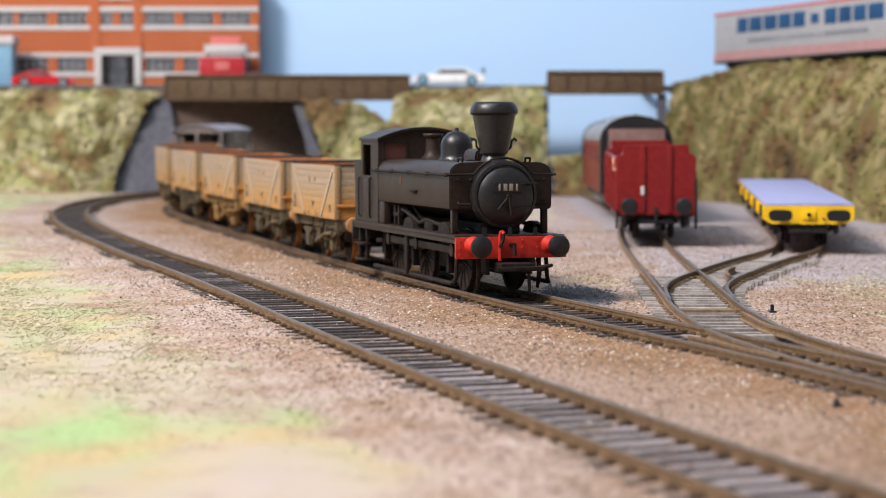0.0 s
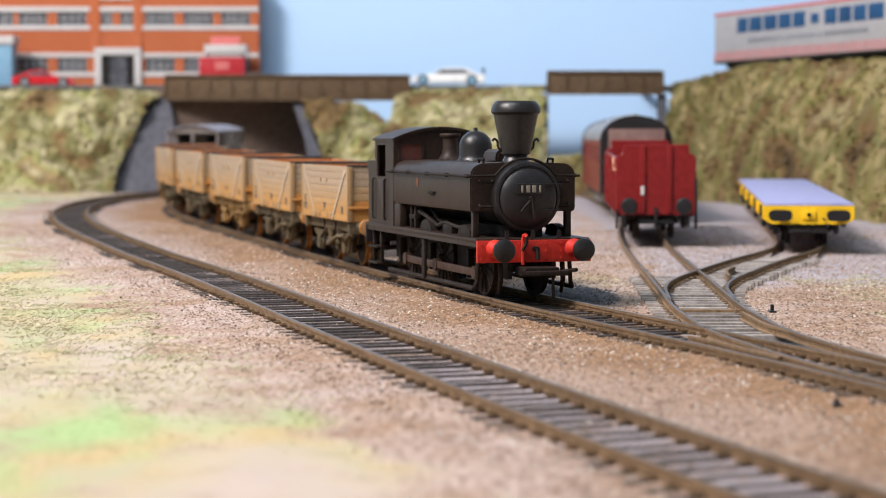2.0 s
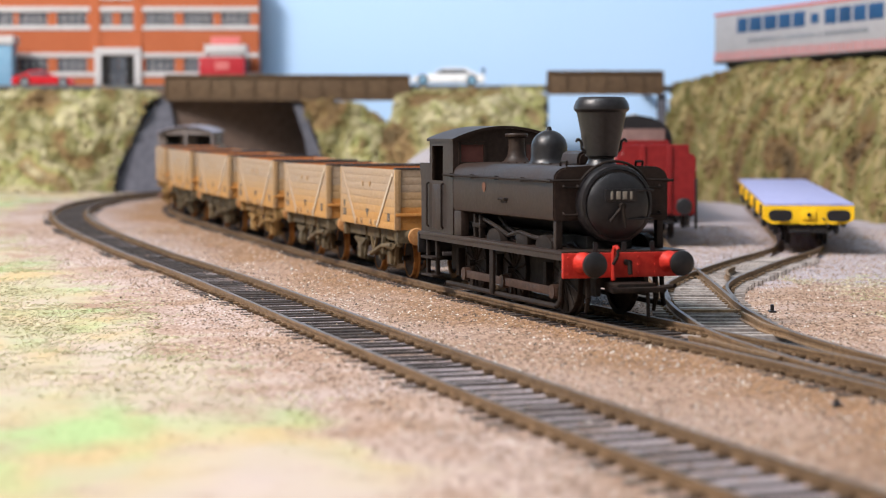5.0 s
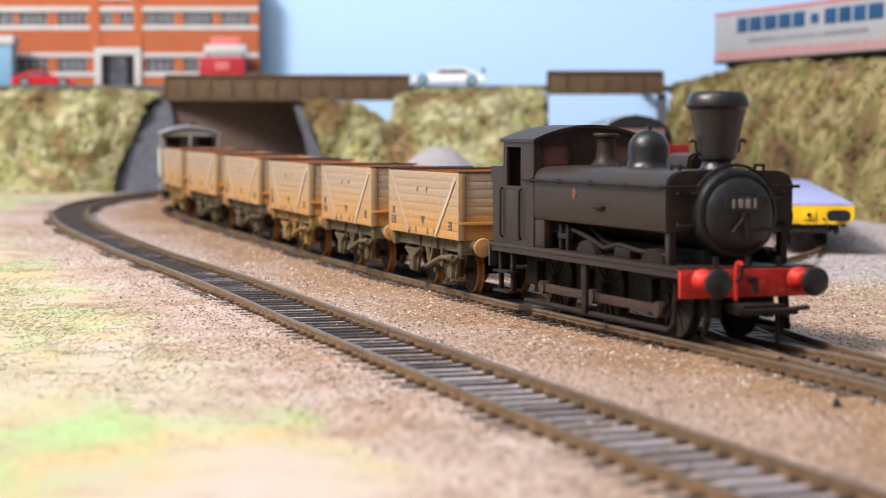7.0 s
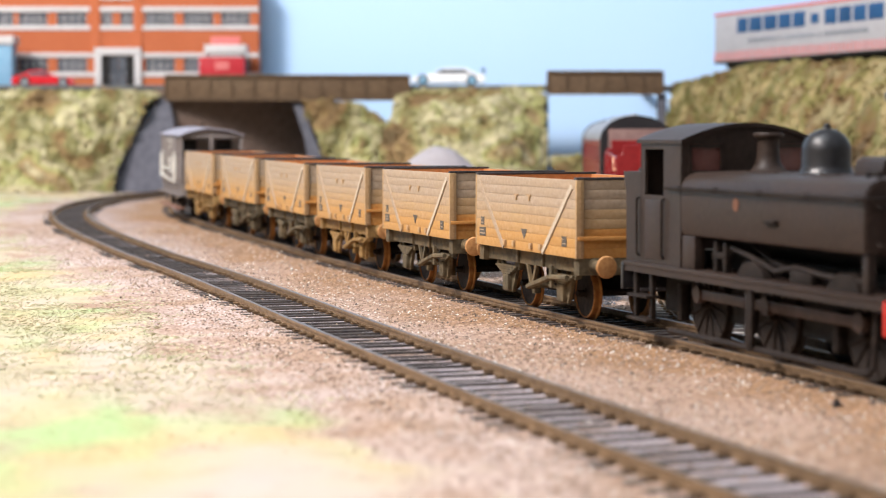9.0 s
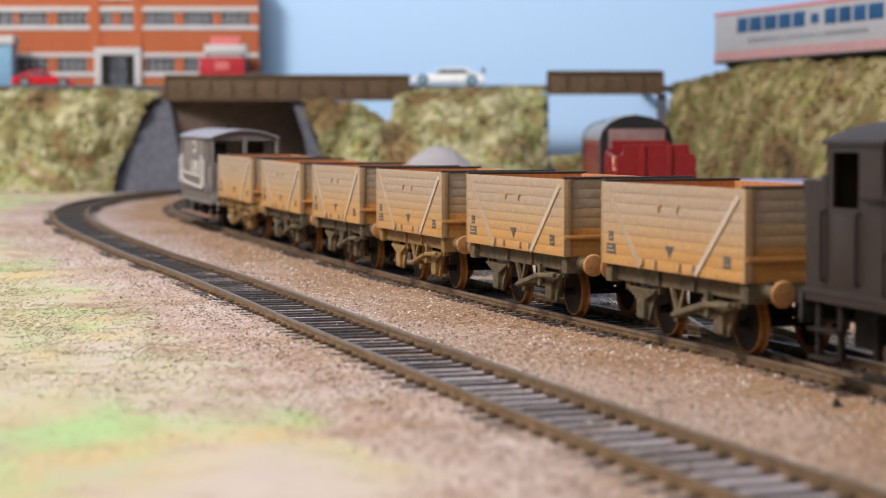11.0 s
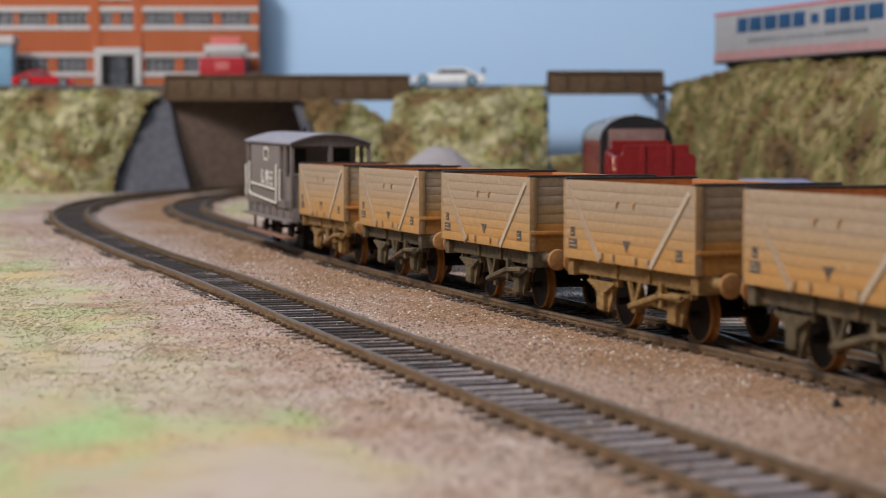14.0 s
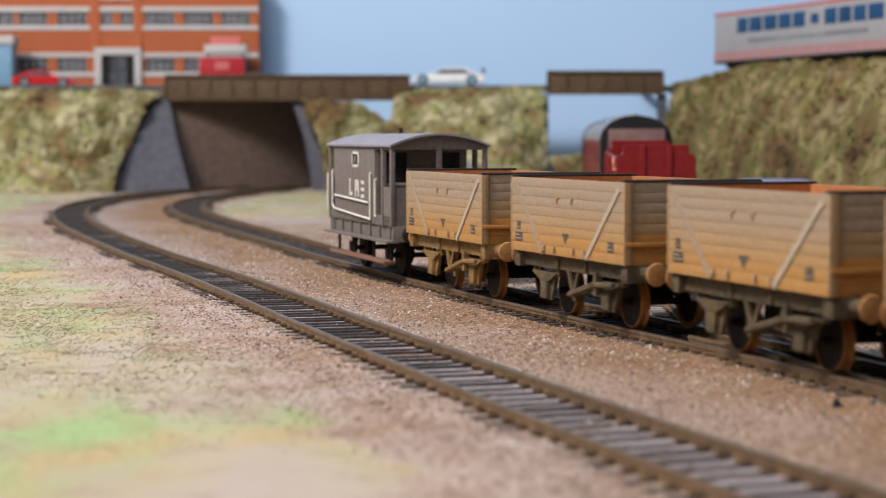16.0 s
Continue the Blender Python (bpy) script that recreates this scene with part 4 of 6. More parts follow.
        for x in (-50.2, -37.8):
            hand_rail(side, [(x, y * 14.4, 17), (x, y * 15.0, 17.5), (x, y * 15.0, 28.6), (x, y * 14.4, 29)], 0.28)
        # splasher, springs, sand boxes and reversing gear above the plate
        bm = bmesh.new()
        box(bm, -30, -24, y * 13.0 - 1.2, y * 13.0 + 1.2, 15.5, 22.2, 0.5)
        part("sand_box", bm, BLACK, L)
        for x in (32, -2, -31):
            bm = bmesh.new()
            prism(bm, [(x + 5.2 * math.cos(radians(15 * k)), 15.4 + 3.2 * math.sin(radians(15 * k))) for k in range(13)], y * 12.2 - 1.0, y * 12.2 + 1.0)
            part("spring_cover", bm, GEAR, L)
        bm = bmesh.new()
        for x in (-18, -14):
            box(bm, x - 0.7, x + 0.7, y * 12 - 0.7, y * 12 + 0.7, 15.5, 21.5, 0.2)
        box(bm, -19, -13, y * 12 - 0.9, y * 12 + 0.9, 18.2, 19.4, 0.2)
        part("reversing_gear", bm, GEAR, L)
        hand_rail(L, [(-12, y * 12, 20.5), (-4, y * 12.2, 19.3), (6, y * 12.2, 17.2), (14, y * 12.3, 18.4), (24, y * 12.4, 17.6), (38, y * 12.4, 17.4)], 0.55, GEAR, "injector_pipe")
        hand_rail(L, [(-6, y * 10, 21.0), (2, y * 10.5, 18.5), (16, y * 11, 16.8)], 0.5, GEAR, "injector_pipe")
        bm = bmesh.new()
        box(bm, 12, 20, y * 11.5 - 1.2, y * 11.5 + 1.2, 15.5, 18.0, 0.4)
        part("lubricator_box", bm, GEAR, L)
        # guard bar and steps
        bm = bmesh.new()
        rod(bm, (-37, y * 13.4, 2.6), (41, y * 13.4, 2.6), 0.65, seg=8)
        rod(bm, (41, y * 13.4, 2.6), (41.6, y * 12.8, 4.0), 0.6, seg=8)
        rod(bm, (41.6, y * 12.8, 4.0), (41.6, y * 12.2, 13.8), 0.6, seg=8)
        part("guard_bar", bm, GEAR, L)
        bm = bmesh.new()
        box(bm, -1.6, 1.0, y * 14.1 - 0.4, y * 14.1 + 0.4, 2.4, 14.0, 0.15)
        part("guard_post", bm, GEAR, L)
        for x in (-53, -45):
            bm = bmesh.new()
            box(bm, x - 0.7, x + 0.7, y * 13.6 - 0.5, y * 13.6 + 0.5, 3.6, 14.0, 0.15)
            part("step_bracket", bm, GEAR, L)
        for z in (3.6, 8.4):
            bm = bmesh.new()
            box(bm, -54, -44, y * 13.9 - 1.6, y * 13.9 + 1.6, z, z + 0.6, 0.1)
            part("footstep", bm, GEAR, L)
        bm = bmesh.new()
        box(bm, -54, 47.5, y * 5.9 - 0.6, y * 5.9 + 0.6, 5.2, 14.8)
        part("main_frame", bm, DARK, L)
        for x in (22, -12, -42):
            bm = bmesh.new()
            box(bm, x - 1.0, x + 1.0, y * 8 - 1.0, y * 8 + 1.0, 4.0, 11.5, 0.3)
            part("brake_block", bm, GEAR, L)
        bm = bmesh.new()
        rod(bm, (46.5, y * 8.4, 13), (47.6, y * 8.4, 5.0), 0.7, seg=8)
        rod(bm, (47.6, y * 8.4, 5.0), (46.2, y * 8.4, 1.6), 0.7, 0.45, 8)
        part("guard_iron", bm, GEAR, L)
    bm = bmesh.new()
    n = 16
    arch = [(14.4 * (1 - 2 * k / n), 40.6 + 3.2 * (1 - (1 - 2 * k / n) ** 2)) for k in range(n + 1)]
    prism(bm, [(-14.4, 33.2), (-12.6, 33.2), (-12.6, 40.0), (-5.6, 40.0), (-5.6, 33.2), (5.6, 33.2), (5.6, 40.0), (12.6, 40.0), (12.6, 33.2), (14.4, 33.2)] + arch, -30.6, -29.8, "x")
    front = part("cab_front", bm, BLACK, L)
    for y in (-1, 1):
        bm = bmesh.new()
        box(bm, -30.35, -30.05, min(y * 5.6, y * 12.6), max(y * 5.6, y * 12.6), 33.2, 40.0)
        part("spectacle_glass", bm, SPECTACLE, front, "spectacle window with a reddish reflection in its colour")
        bm = bmesh.new()
        for z in (34.4, 39.6):
            box(bm, -30.0, -29.5, min(y * 5.4, y * 12.8), max(y * 5.4, y * 12.8), z - 0.35, z + 0.35)
        for u in (5.6, 12.6):
            box(bm, -30.0, -29.5, y * u - 0.35, y * u + 0.35, 34.1, 39.9)
        part("spectacle_frame", bm, BLACK, front)
    bm = bmesh.new()
    arc_sheet(bm, -50.5, -28.8, 14.9, 40.8, 3.4, 0.7)
    part("cab_roof", bm, BLACK, L)
    bm = bmesh.new()
    prism(bm, [(-14.4, 15.5), (14.4, 15.5), (14.4, 40.6)] + arch[1:-1] + [(-14.4, 40.6)], -49.5, -48.9, "x")
    part("cab_back", bm, BLACK, L)
    bm = bmesh.new()
    prism(bm, [(-57.0, 15.5), (-49.3, 15.5), (-49.3, 34.2), (-58.6, 34.2), (-58.4, 32.8), (-57.2, 29.5)], -14.3, 14.3)
    part("bunker", bm, BLACK, L)
    bm = bmesh.new()
    box(bm, -56.5, -50, -12, 12, 33.8, 34.9, 0.4)
    part("coal_load", bm, DARK, L, "dull black coal in the bunker")
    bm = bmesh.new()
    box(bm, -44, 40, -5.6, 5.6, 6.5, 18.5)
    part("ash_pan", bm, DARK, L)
    bm = bmesh.new()
    box(bm, 47.5, 55.5, -4.6, 4.6, 6.4, 8.6, 0.4)
    box(bm, 55, 57.5, -6.5, 6.5, 6.6, 7.8, 0.3)
    rod(bm, (56, 2.5, 6.5), (56.5, 2.5, 1.0), 0.45, seg=8)
    rod(bm, (54, 6, 7.4), (59.5, 7.5, 8.2), 0.5, seg=8)
    part("coupling", bm, GEAR, L)
    bm = bmesh.new()
    rod(bm, (49.5, 0, 13), (51.6, 0, 13), 0.7, seg=10)
    rod(bm, (51.4, 0, 13.4), (52.0, 0, 10.4), 0.55, seg=10)
    part("drawhook", bm, GEAR, L)
    hand_rail(L, [(50.2, -3.4, 9.0), (50.2, -3.4, 15.0), (50.5, -3.3, 16.4), (51.1, -3.1, 16.7), (51.5, -2.8, 16.1)], 0.5, RED, "vacuum_pipe", "red bent vacuum pipe standard")
    hand_rail(L, [(51.5, -2.8, 16.1), (51.6, -3.0, 14.4), (51.2, -3.9, 12.6)], 0.4, GEAR, "vacuum_hose", "dark vacuum hose")
    for y in (-7, 0, 7):
        bm = bmesh.new()
        box(bm, 48.0, 48.5, y - 0.5, y + 0.5, 15.5, 17.6)
        part("lamp_iron", bm, SOOT, L)
    for x in (32, -2, -31):
        wheelset(L, x, 8.2, GEAR, 12, 7.4)
    for y in (-1, 1):
        bm = bmesh.new()
        box(bm, -33, 34, -0.45, 0.45, -1.0, 1.0, 0.2)
        for x in (32, -2, -31):
            rod(bm, (x, -0.8, 0), (x, 0.9, 0), 1.7, seg=16)
        r = part("coupling_rod", bm, ROD, L, "oily brown coupling rod", mm(0, y * 10.6, 8.2))
        RODS.append((r, y * 10.6, 8.2, 2.9, 0 if y < 0 else 90))
    MOVERS.append((L, s, 32))


RODS = []
build_locomotive(955)


# ---- brake van ----
def build_van(s):
    v = thing("brake_van", on_line(s, 22), "dusty grey goods brake van, pale handrails, brown footboards", "brake van")
    for y in (-1, 1):
        a, b = sorted((y * 15.6, y * 14.9))
        bm = bmesh.new()
        box(bm, -33, 18, a, b, 15.2, 38.9)
        side = part("cabin_side", bm, VAN_GREY, v)
        for k in range(12):
            bm = bmesh.new()
            box(bm, -32.8 + k * 4.22, -32.8 + k * 4.22 + 4.05, y * 15.6 - 0.12, y * 15.6 + 0.12, 15.6, 38.6, 0.05)
            part("board", bm, VAN_GREY, side)
        for x0, x1 in ((-40, -33.2), (18.2, 37.3)):
            bm = bmesh.new()
            box(bm, x0, x1, a, b, 37.4, 38.9)
            part("verandah_lintel", bm, VAN_GREY, v)
            bm = bmesh.new()
            box(bm, x0, x1, a, b, 15.2, 18.0)
            part("verandah_sill", bm, VAN_GREY, v)
        for x in (-39.4, 27, 36.8):
            bm = bmesh.new()
            box(bm, x - 0.8, x + 0.8, y * 15.3 - 0.7, y * 15.3 + 0.7, 15.0, 38.9, 0.1)
            part("corner_post", bm, VAN_GREY, v)
        bm = bmesh.new()
        box(bm, 27.5, 36.5, a, b, 15.2, 26.5)
        part("verandah_panel", bm, VAN_GREY, v)
        o = y * 16.3
        hand_rail(side, [(-33, o, 30.5), (-33.8, o, 30.3), (-33.8, o, 19.2), (-31.5, o, 18.3), (-10, o, 17.4), (12, o, 16.6), (14.5, o, 16.4), (14.5, o, 30.2), (15.3, o, 30.4)], 0.36, LETTER, "handrail", "off-white bent handrail")
        hand_rail(side, [(-31, o, 22.6), (12, o, 21.4)], 0.34, LETTER, "handrail", "off-white straight handrail")
        hand_rail(v, [(21.0, o, 17.4), (20.4, o, 18.0), (20.4, o, 28.4), (22.0, o, 28.8)], 0.36, LETTER, "handrail", "off-white straight handrail")
        hand_rail(v, [(-40.2, o, 17.4), (-40.2, o, 29.4)], 0.36, LETTER, "handrail", "off-white straight handrail")
        # one pale block of strokes for each of the three painted initials
        for x0, x1, z0, z1 in ((-13.2, -11.9, 23.0, 28.2), (-11.9, -9.4, 23.0, 24.1), (-6.0, -4.9, 22.8, 28.0), (-2.4, -1.3, 22.8, 28.0), (-4.3, -3.0, 24.8, 28.0), (1.6, 5.2, 22.6, 23.6), (1.6, 5.2, 24.7, 25.7), (1.6, 5.2, 26.8, 27.8)):
            bm = bmesh.new()
            sx = 1 if y < 0 else -1
            p0, p1 = sorted((sx * (x0 + 4) - 4, sx * (x1 + 4) - 4))
            box(bm, p0, p1, y * 15.75 - 0.06, y * 15.75 + 0.06, z0, z1)
            part("lettering_bar", bm, LETTER, side, "off-white lettering bar")
        bm = bmesh.new()
        prism(bm, [(-8.6, 31.9), (-2.4, 31.9), (-1.2, 33.0), (-1.2, 35.6), (-2.4, 36.7), (-8.6, 36.7), (-9.8, 35.6), (-9.8, 33.0)], y * 15.75 - 0.08, y * 15.75 + 0.08)
        pl = part("window_surround", bm, LETTER, side, "white-edged small window")
        bm = bmesh.new()
        box(bm, -8.6, -2.4, y * 15.85 - 0.08, y * 15.85 + 0.08, 32.7, 35.9)
        part("pane", bm, DARK, pl)
        bm = bmesh.new()
        box(bm, -6.9, -4.1, y * 15.95 - 0.08, y * 15.95 + 0.08, 33.3, 35.3)
        part("inner_panel", bm, VAN_GREY, pl)
        bm = bmesh.new()
        box(bm, -39.5, 37, y * 14.0 - 0.8, y * 14.0 + 0.8, 11.0, 15.2, 0.15)
        for k in range(7):
            box(bm, -36 + k * 11.6 - 0.6, -36 + k * 11.6 + 0.6, y * 15.0 - 0.5, y * 15.0 + 0.5, 11.6, 15.0)
        part("solebar", bm, VAN_GREY, v)
        bm = bmesh.new()
        box(bm, -41, 38.5, y * 15.6 - 2.0, y * 15.6 + 2.0, 10.4, 11.1, 0.1)
        part("upper_footboard", bm, VAN_GREY, v)
        bm = bmesh.new()
        box(bm, -34, 34, y * 15.4 - 2.0, y * 15.4 + 2.0, 4.2, 5.0, 0.1)
        part("lower_footboard", bm, FOOTBOARD, v, "worn red-brown wooden footboard")
        for x in (-32, -12, 12, 32):
            bm = bmesh.new()
            box(bm, x - 0.4, x + 0.4, y * 14.2 - 0.4, y * 14.2 + 0.4, 4.8, 11.2)
            part("footboard_hanger", bm, WHEEL, v)
        for x in (-22, 22):
            bm = bmesh.new()
            box(bm, x - 1.8, x + 1.8, y * 12 - 1.0, y * 12 + 1.0, 4.6, 8.0, 0.3)
            prism(bm, [(x - 4.5, 11.4), (x - 1.6, 6), (x + 1.6, 6), (x + 4.5, 11.4)], y * 11.4 - 0.4, y * 11.4 + 0.4)
            part("axle_guard", bm, WHEEL, v)
    for x in (-33, 18):
        bm = bmesh.new()
        box(bm, x - 0.4, x + 0.4, -14.9, 14.9, 15.2, 38.8)
        w = part("cabin_end", bm, VAN_GREY, v)
        for y in (-9, 9):
            bm = bmesh.new()
            box(bm, x - 0.55, x + 0.55, y - 4, y + 4, 27.5, 36.5)
            part("pane", bm, DARK, w, "dark end window")
        bm = bmesh.new()
        box(bm, x - 0.55, x + 0.55, -3.6, 3.6, 15.6, 36.8)
        part("door", bm, VAN_GREY, w)
    for x in (-39.4, 36.9):
        bm = bmesh.new()
        box(bm, x - 0.4, x + 0.4, -15.0, 15.0, 15.2, 27.2)
        part("end_panel", bm, VAN_GREY, v)
        bm = bmesh.new()
        box(bm, x - 0.6, x + 0.6, -15.2, 15.2, 27.0, 28.0, 0.15)
        part("end_rail", bm, VAN_GREY, v)
        bm = bmesh.new()
        box(bm, x - 0.6, x + 0.6, -0.9, 0.9, 27.8, 40.4, 0.1)
        part("centre_post", bm, VAN_GREY, v)
        bm = bmesh.new()
        n = 14
        prism(bm, [(-15.4, 37.6), (15.4, 37.6)] + [(15.4 * (1 - 2 * k / n), 38.8 + 3.1 * (1 - (1 - 2 * k / n) ** 2)) for k in range(n + 1)], x - 0.4, x + 0.4, "x")
        part("end_fascia", bm, VAN_GREY, v)
        bm = bmesh.new()
        box(bm, x - 0.9, x + 0.9, -15.4, 15.4, 10.6, 15.2, 0.15)
        part("headstock", bm, VAN_GREY, v)
        for y in (-11.3, 11.3):
            buffer_part(v, x, y, 13.0, 2.5, WHEEL, WHEEL, 6.0, 1 if x > 0 else -1)
    for x in (-22, 22):
        wheelset(v, x, 6.0, WHEEL)
    bm = bmesh.new()
    box(bm, -39.5, 37, -15, 15, 14.6, 15.3)
    part("deck", bm, VAN_GREY, v)
    bm = bmesh.new()
    arc_sheet(bm, -41.2, 38.7, 16.6, 38.9, 3.4, 0.6)
    roof = part("roof", bm, VAN_ROOF, v, "plain light grey curved roof")
    bm = bmesh.new()
    rod(bm, (-15, 3, 41.5), (-15, 3, 43.6), 0.6, seg=10)
    rod(bm, (-15, 3, 43.6), (-15, 3, 44.0), 0.9, seg=10)
    part("stove_pipe", bm, WHEEL, roof)
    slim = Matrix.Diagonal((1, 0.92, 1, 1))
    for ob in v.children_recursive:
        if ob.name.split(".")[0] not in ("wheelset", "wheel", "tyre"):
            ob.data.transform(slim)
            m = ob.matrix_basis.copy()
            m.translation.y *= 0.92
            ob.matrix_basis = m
    MOVERS.append((v, s, 22))


FOOTBOARD = mat("worn_footboard", (0.16, 0.08, 0.055), (0.26, 0.14, 0.10), 1.5, 0.8)
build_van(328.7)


# ---- banks, road and bridges ----
def fbm(x, y, z):
    p = Vector((x, y, z))
    return noise.noise(p) + 0.5 * noise.noise(p * 2.1) + 0.3 * noise.noise(p * 4.7)


def build_bank(foot, ridge, heights, plateau, back, label, seed, leaf=None, soil=None, leaves=9000):
    """A scrub bank from a foot line up to a ridge line, then back over a flat top. Lines are lists of (x, y)."""
    f, r = [Vector(p) for p in foot], [Vector(p) for p in ridge]
    n = max(24, int((r[-1] - r[0]).length / 2.2))
    nv = 42

    def along(line, t):
        u = t * (len(line) - 1)
        i = min(int(u), len(line) - 2)
        return line[i].lerp(line[i + 1], u - i)

    def height(t):
        u = t * (len(heights) - 1)
        i = min(int(u), len(heights) - 2)
        return heights[i] + (heights[i + 1] - heights[i]) * (u - i)

    def surface(t, v):
        a, b = along(f, t), along(r, t)
        h = height(t)
        if v < 0.75:
            w = v / 0.75
            p = a.lerp(b, w ** 1.35)
            z = -5 + (h + 5) * (1 - (1 - w) ** 1.45)
        else:
            w = (v - 0.75) / 0.25
            p = b + Vector((0.0, back * w))
            z = h + (plateau - h) * min(1, w * 4)
        d = fbm(p.x * 0.05 + seed, p.y * 0.05, z * 0.06)
        e = fbm(p.x * 0.16 + seed, p.y * 0.16, z * 0.17)
        k = min(1, v * 5) * (1.0 if v < 0.8 else 0.3)
        top = 1.0 if v < 0.55 else 0.45
        return Vector((p.x + 2.0 * e * k, p.y - (9.0 * d + 1.7 * e) * k, z + (5.0 * d + 1.1 * e) * k * top))

    verts = [climb(*surface(i / n, j / nv)) / 1000 for j in range(nv + 1) for i in range(n + 1)]
    w = n + 1
    faces = [(j * w + i, j * w + i + 1, (j + 1) * w + i + 1, (j + 1) * w + i) for j in range(nv) for i in range(n)]
    me = bpy.data.meshes.new("embankment")
    me.from_pydata(verts, [], faces)
    me.shade_smooth()
    me.materials.append(soil or BANK)
    bank = tagged(new("embankment", me), label, "embankment", kind="structure")
    rng = random.Random(int(seed * 10))
    lv, lf = [], []
    for _ in range(leaves):
        p = surface(rng.random(), 0.02 + 0.78 * rng.random())
        if fbm(p.x * 0.07 + 3, p.y * 0.07, p.z * 0.07 + seed) < -0.35:
            continue
        p = p + Vector((rng.uniform(-1, 1), rng.uniform(-1.2, 0.3), rng.uniform(-0.5, 0.8)))
        size = rng.uniform(0.8, 1.9)
        k = len(lv)
        q = Euler((rng.uniform(0, 6.3), rng.uniform(0, 6.3), rng.uniform(0, 6.3))).to_matrix()
        for c in ((-1, -0.6, 0.1), (1, -0.5, -0.1), (0.6, 0.8, 0.15), (-0.7, 0.7, -0.1), (0, 0, 0.8)):
            lv.append((climb(*p) + q @ (Vector(c) * size)) / 1000)
        lf += [(k, k + 1, k + 4), (k + 1, k + 2, k + 4), (k + 2, k + 3, k + 4), (k + 3, k, k + 4), (k, k + 3, k + 2, k + 1)]
    me = bpy.data.meshes.new("scrub_foliage")
    me.from_pydata(lv, [], lf)
    me.materials.append(leaf or LEAF)
    tagged(new("scrub_foliage", me), "dry yellow-green foam scrub clumps covering a bank", "foliage", kind="stuff")
    return bank


SCRUB = "dry yellow-green scrub bank of a model railway"
build_bank([(-640, 1470), (-400, 1500), (-300, 1528), (-260, 1555)], [(-640, 1590), (-400, 1592), (-280, 1596), (-224, 1603)], [77.5, 77.5, 77.5, 75], 76, 300, SCRUB, 1.3, leaves=5000)
build_bank([(-92, 1566), (-60, 1556), (-22, 1556)], [(-112, 1594), (-72, 1596), (-36, 1597)], [69, 68, 47], 42, 60, SCRUB, 4.1, leaves=1800)
build_bank([(-52, 1480), (-20, 1440), (40, 1440), (80, 1500)], [(-34, 1575), (-10, 1580), (40, 1580), (79, 1585)], [72, 76.5, 77.5, 79], 76, 140, SCRUB, 7.7, leaves=3500)
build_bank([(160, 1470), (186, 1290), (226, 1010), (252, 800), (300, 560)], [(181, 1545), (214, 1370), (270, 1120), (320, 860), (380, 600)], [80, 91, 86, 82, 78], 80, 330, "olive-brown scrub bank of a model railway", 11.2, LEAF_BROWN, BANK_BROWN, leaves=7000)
build_bank([(86, 1500), (100, 1490), (130, 1490)], [(84, 1530), (104, 1525), (140, 1525)], [24, 25, 20], 15, 20, "low dark green scrub below the girder bridge", 15.0, leaves=1500)


def build_road():
    bm = bmesh.new()
    box(bm, -760, 470, 1612, 1735, 79.5, 82.4, 0.4)
    tagged(new("road", climb_mesh(mesh_of("road", bm, ASPHALT))), "grey road deck above the tracks", "road", kind="structure")


ASPHALT = mat("grey_road_paper", (0.11, 0.11, 0.115), (0.17, 0.17, 0.175), 3, 0.9, 0, 0.2, 60, 0.3)
build_road()


def build_girder(x0, x1, y, z0, z1, bays):
    b = thing("girder_bridge", mm((x0 + x1) / 2, y, 0), "weathered brown plate girder bridge side with stiffeners", "bridge", "girder bridges", "structure")
    h = (x1 - x0) / 2
    bm = bmesh.new()
    box(bm, -h, h, -1.0, 1.0, z0, z1, 0.2)
    part("web", bm, GIRDER, b)
    for z in (z0, z1):
        bm = bmesh.new()
        box(bm, -h, h, -3.2, 3.2, z - 0.9, z + 0.9, 0.2)
        part("flange", bm, GIRDER, b)
    for k in range(bays + 1):
        bm = bmesh.new()
        x = -h + 2 * h * k / bays
        box(bm, x - 0.6, x + 0.6, -2.6, -0.9, z0 + 0.8, z1 - 0.8, 0.1)
        part("stiffener", bm, GIRDER, b)
    climb_thing(b)


build_girder(-224, -27, 1600, 70.5, 89.5, 11)
build_girder(82, 173, 1560, 74.5, 91.5, 6)


def build_abutments():
    def wall(name, poly, y0, y1, material, label, shear=0.0):
        bm = bmesh.new()
        prism(bm, poly, y0, y1)
        for v in bm.verts:
            v.co.y -= shear * max(0, 72 - v.co.z)
        tagged(new(name, climb_mesh(mesh_of(name, bm, material))), label, "abutment", kind="structure")
    wall("wall_1", [(-260, -5), (-200, -5), (-214, 40), (-221, 72), (-228, 72), (-262, 22)], 1600, 1616, WINGWALL, "grey splayed wing wall beside the tracks", 0.4)
    wall("wall_2", [(-104, -5), (-88, -5), (-93, 12), (-116, 72), (-123, 72), (-112, 40)], 1604, 1622, WINGWALL, "blue-grey splayed wing wall beside the tracks", 0.2)
    bm = bmesh.new()
    prism(bm, [(-236, 1612), (-222, 1607), (-196, 1622), (-160, 1650), (-128, 1684), (-96, 1732), (-110, 1740), (-140, 1696), (-170, 1662), (-206, 1634)], -5, 79, "z")
    tagged(new("wall_3", climb_mesh(mesh_of("wall_3", bm, BROWNWALL))), "brown curved retaining wall under the bridge", "wall", kind="structure")
    for x, n in ((81, "wall_4"), (172, "wall_5")):
        bm = bmesh.new()
        box(bm, x - 2, x + (2 if x < 100 else 4), 1562, 1700 if x < 100 else 1576, -5, 74, 0.3)
        tagged(new(n, climb_mesh(mesh_of(n, bm, WINGWALL))), "dark grey bridge pier wall", "abutment", kind="structure")


build_abutments()


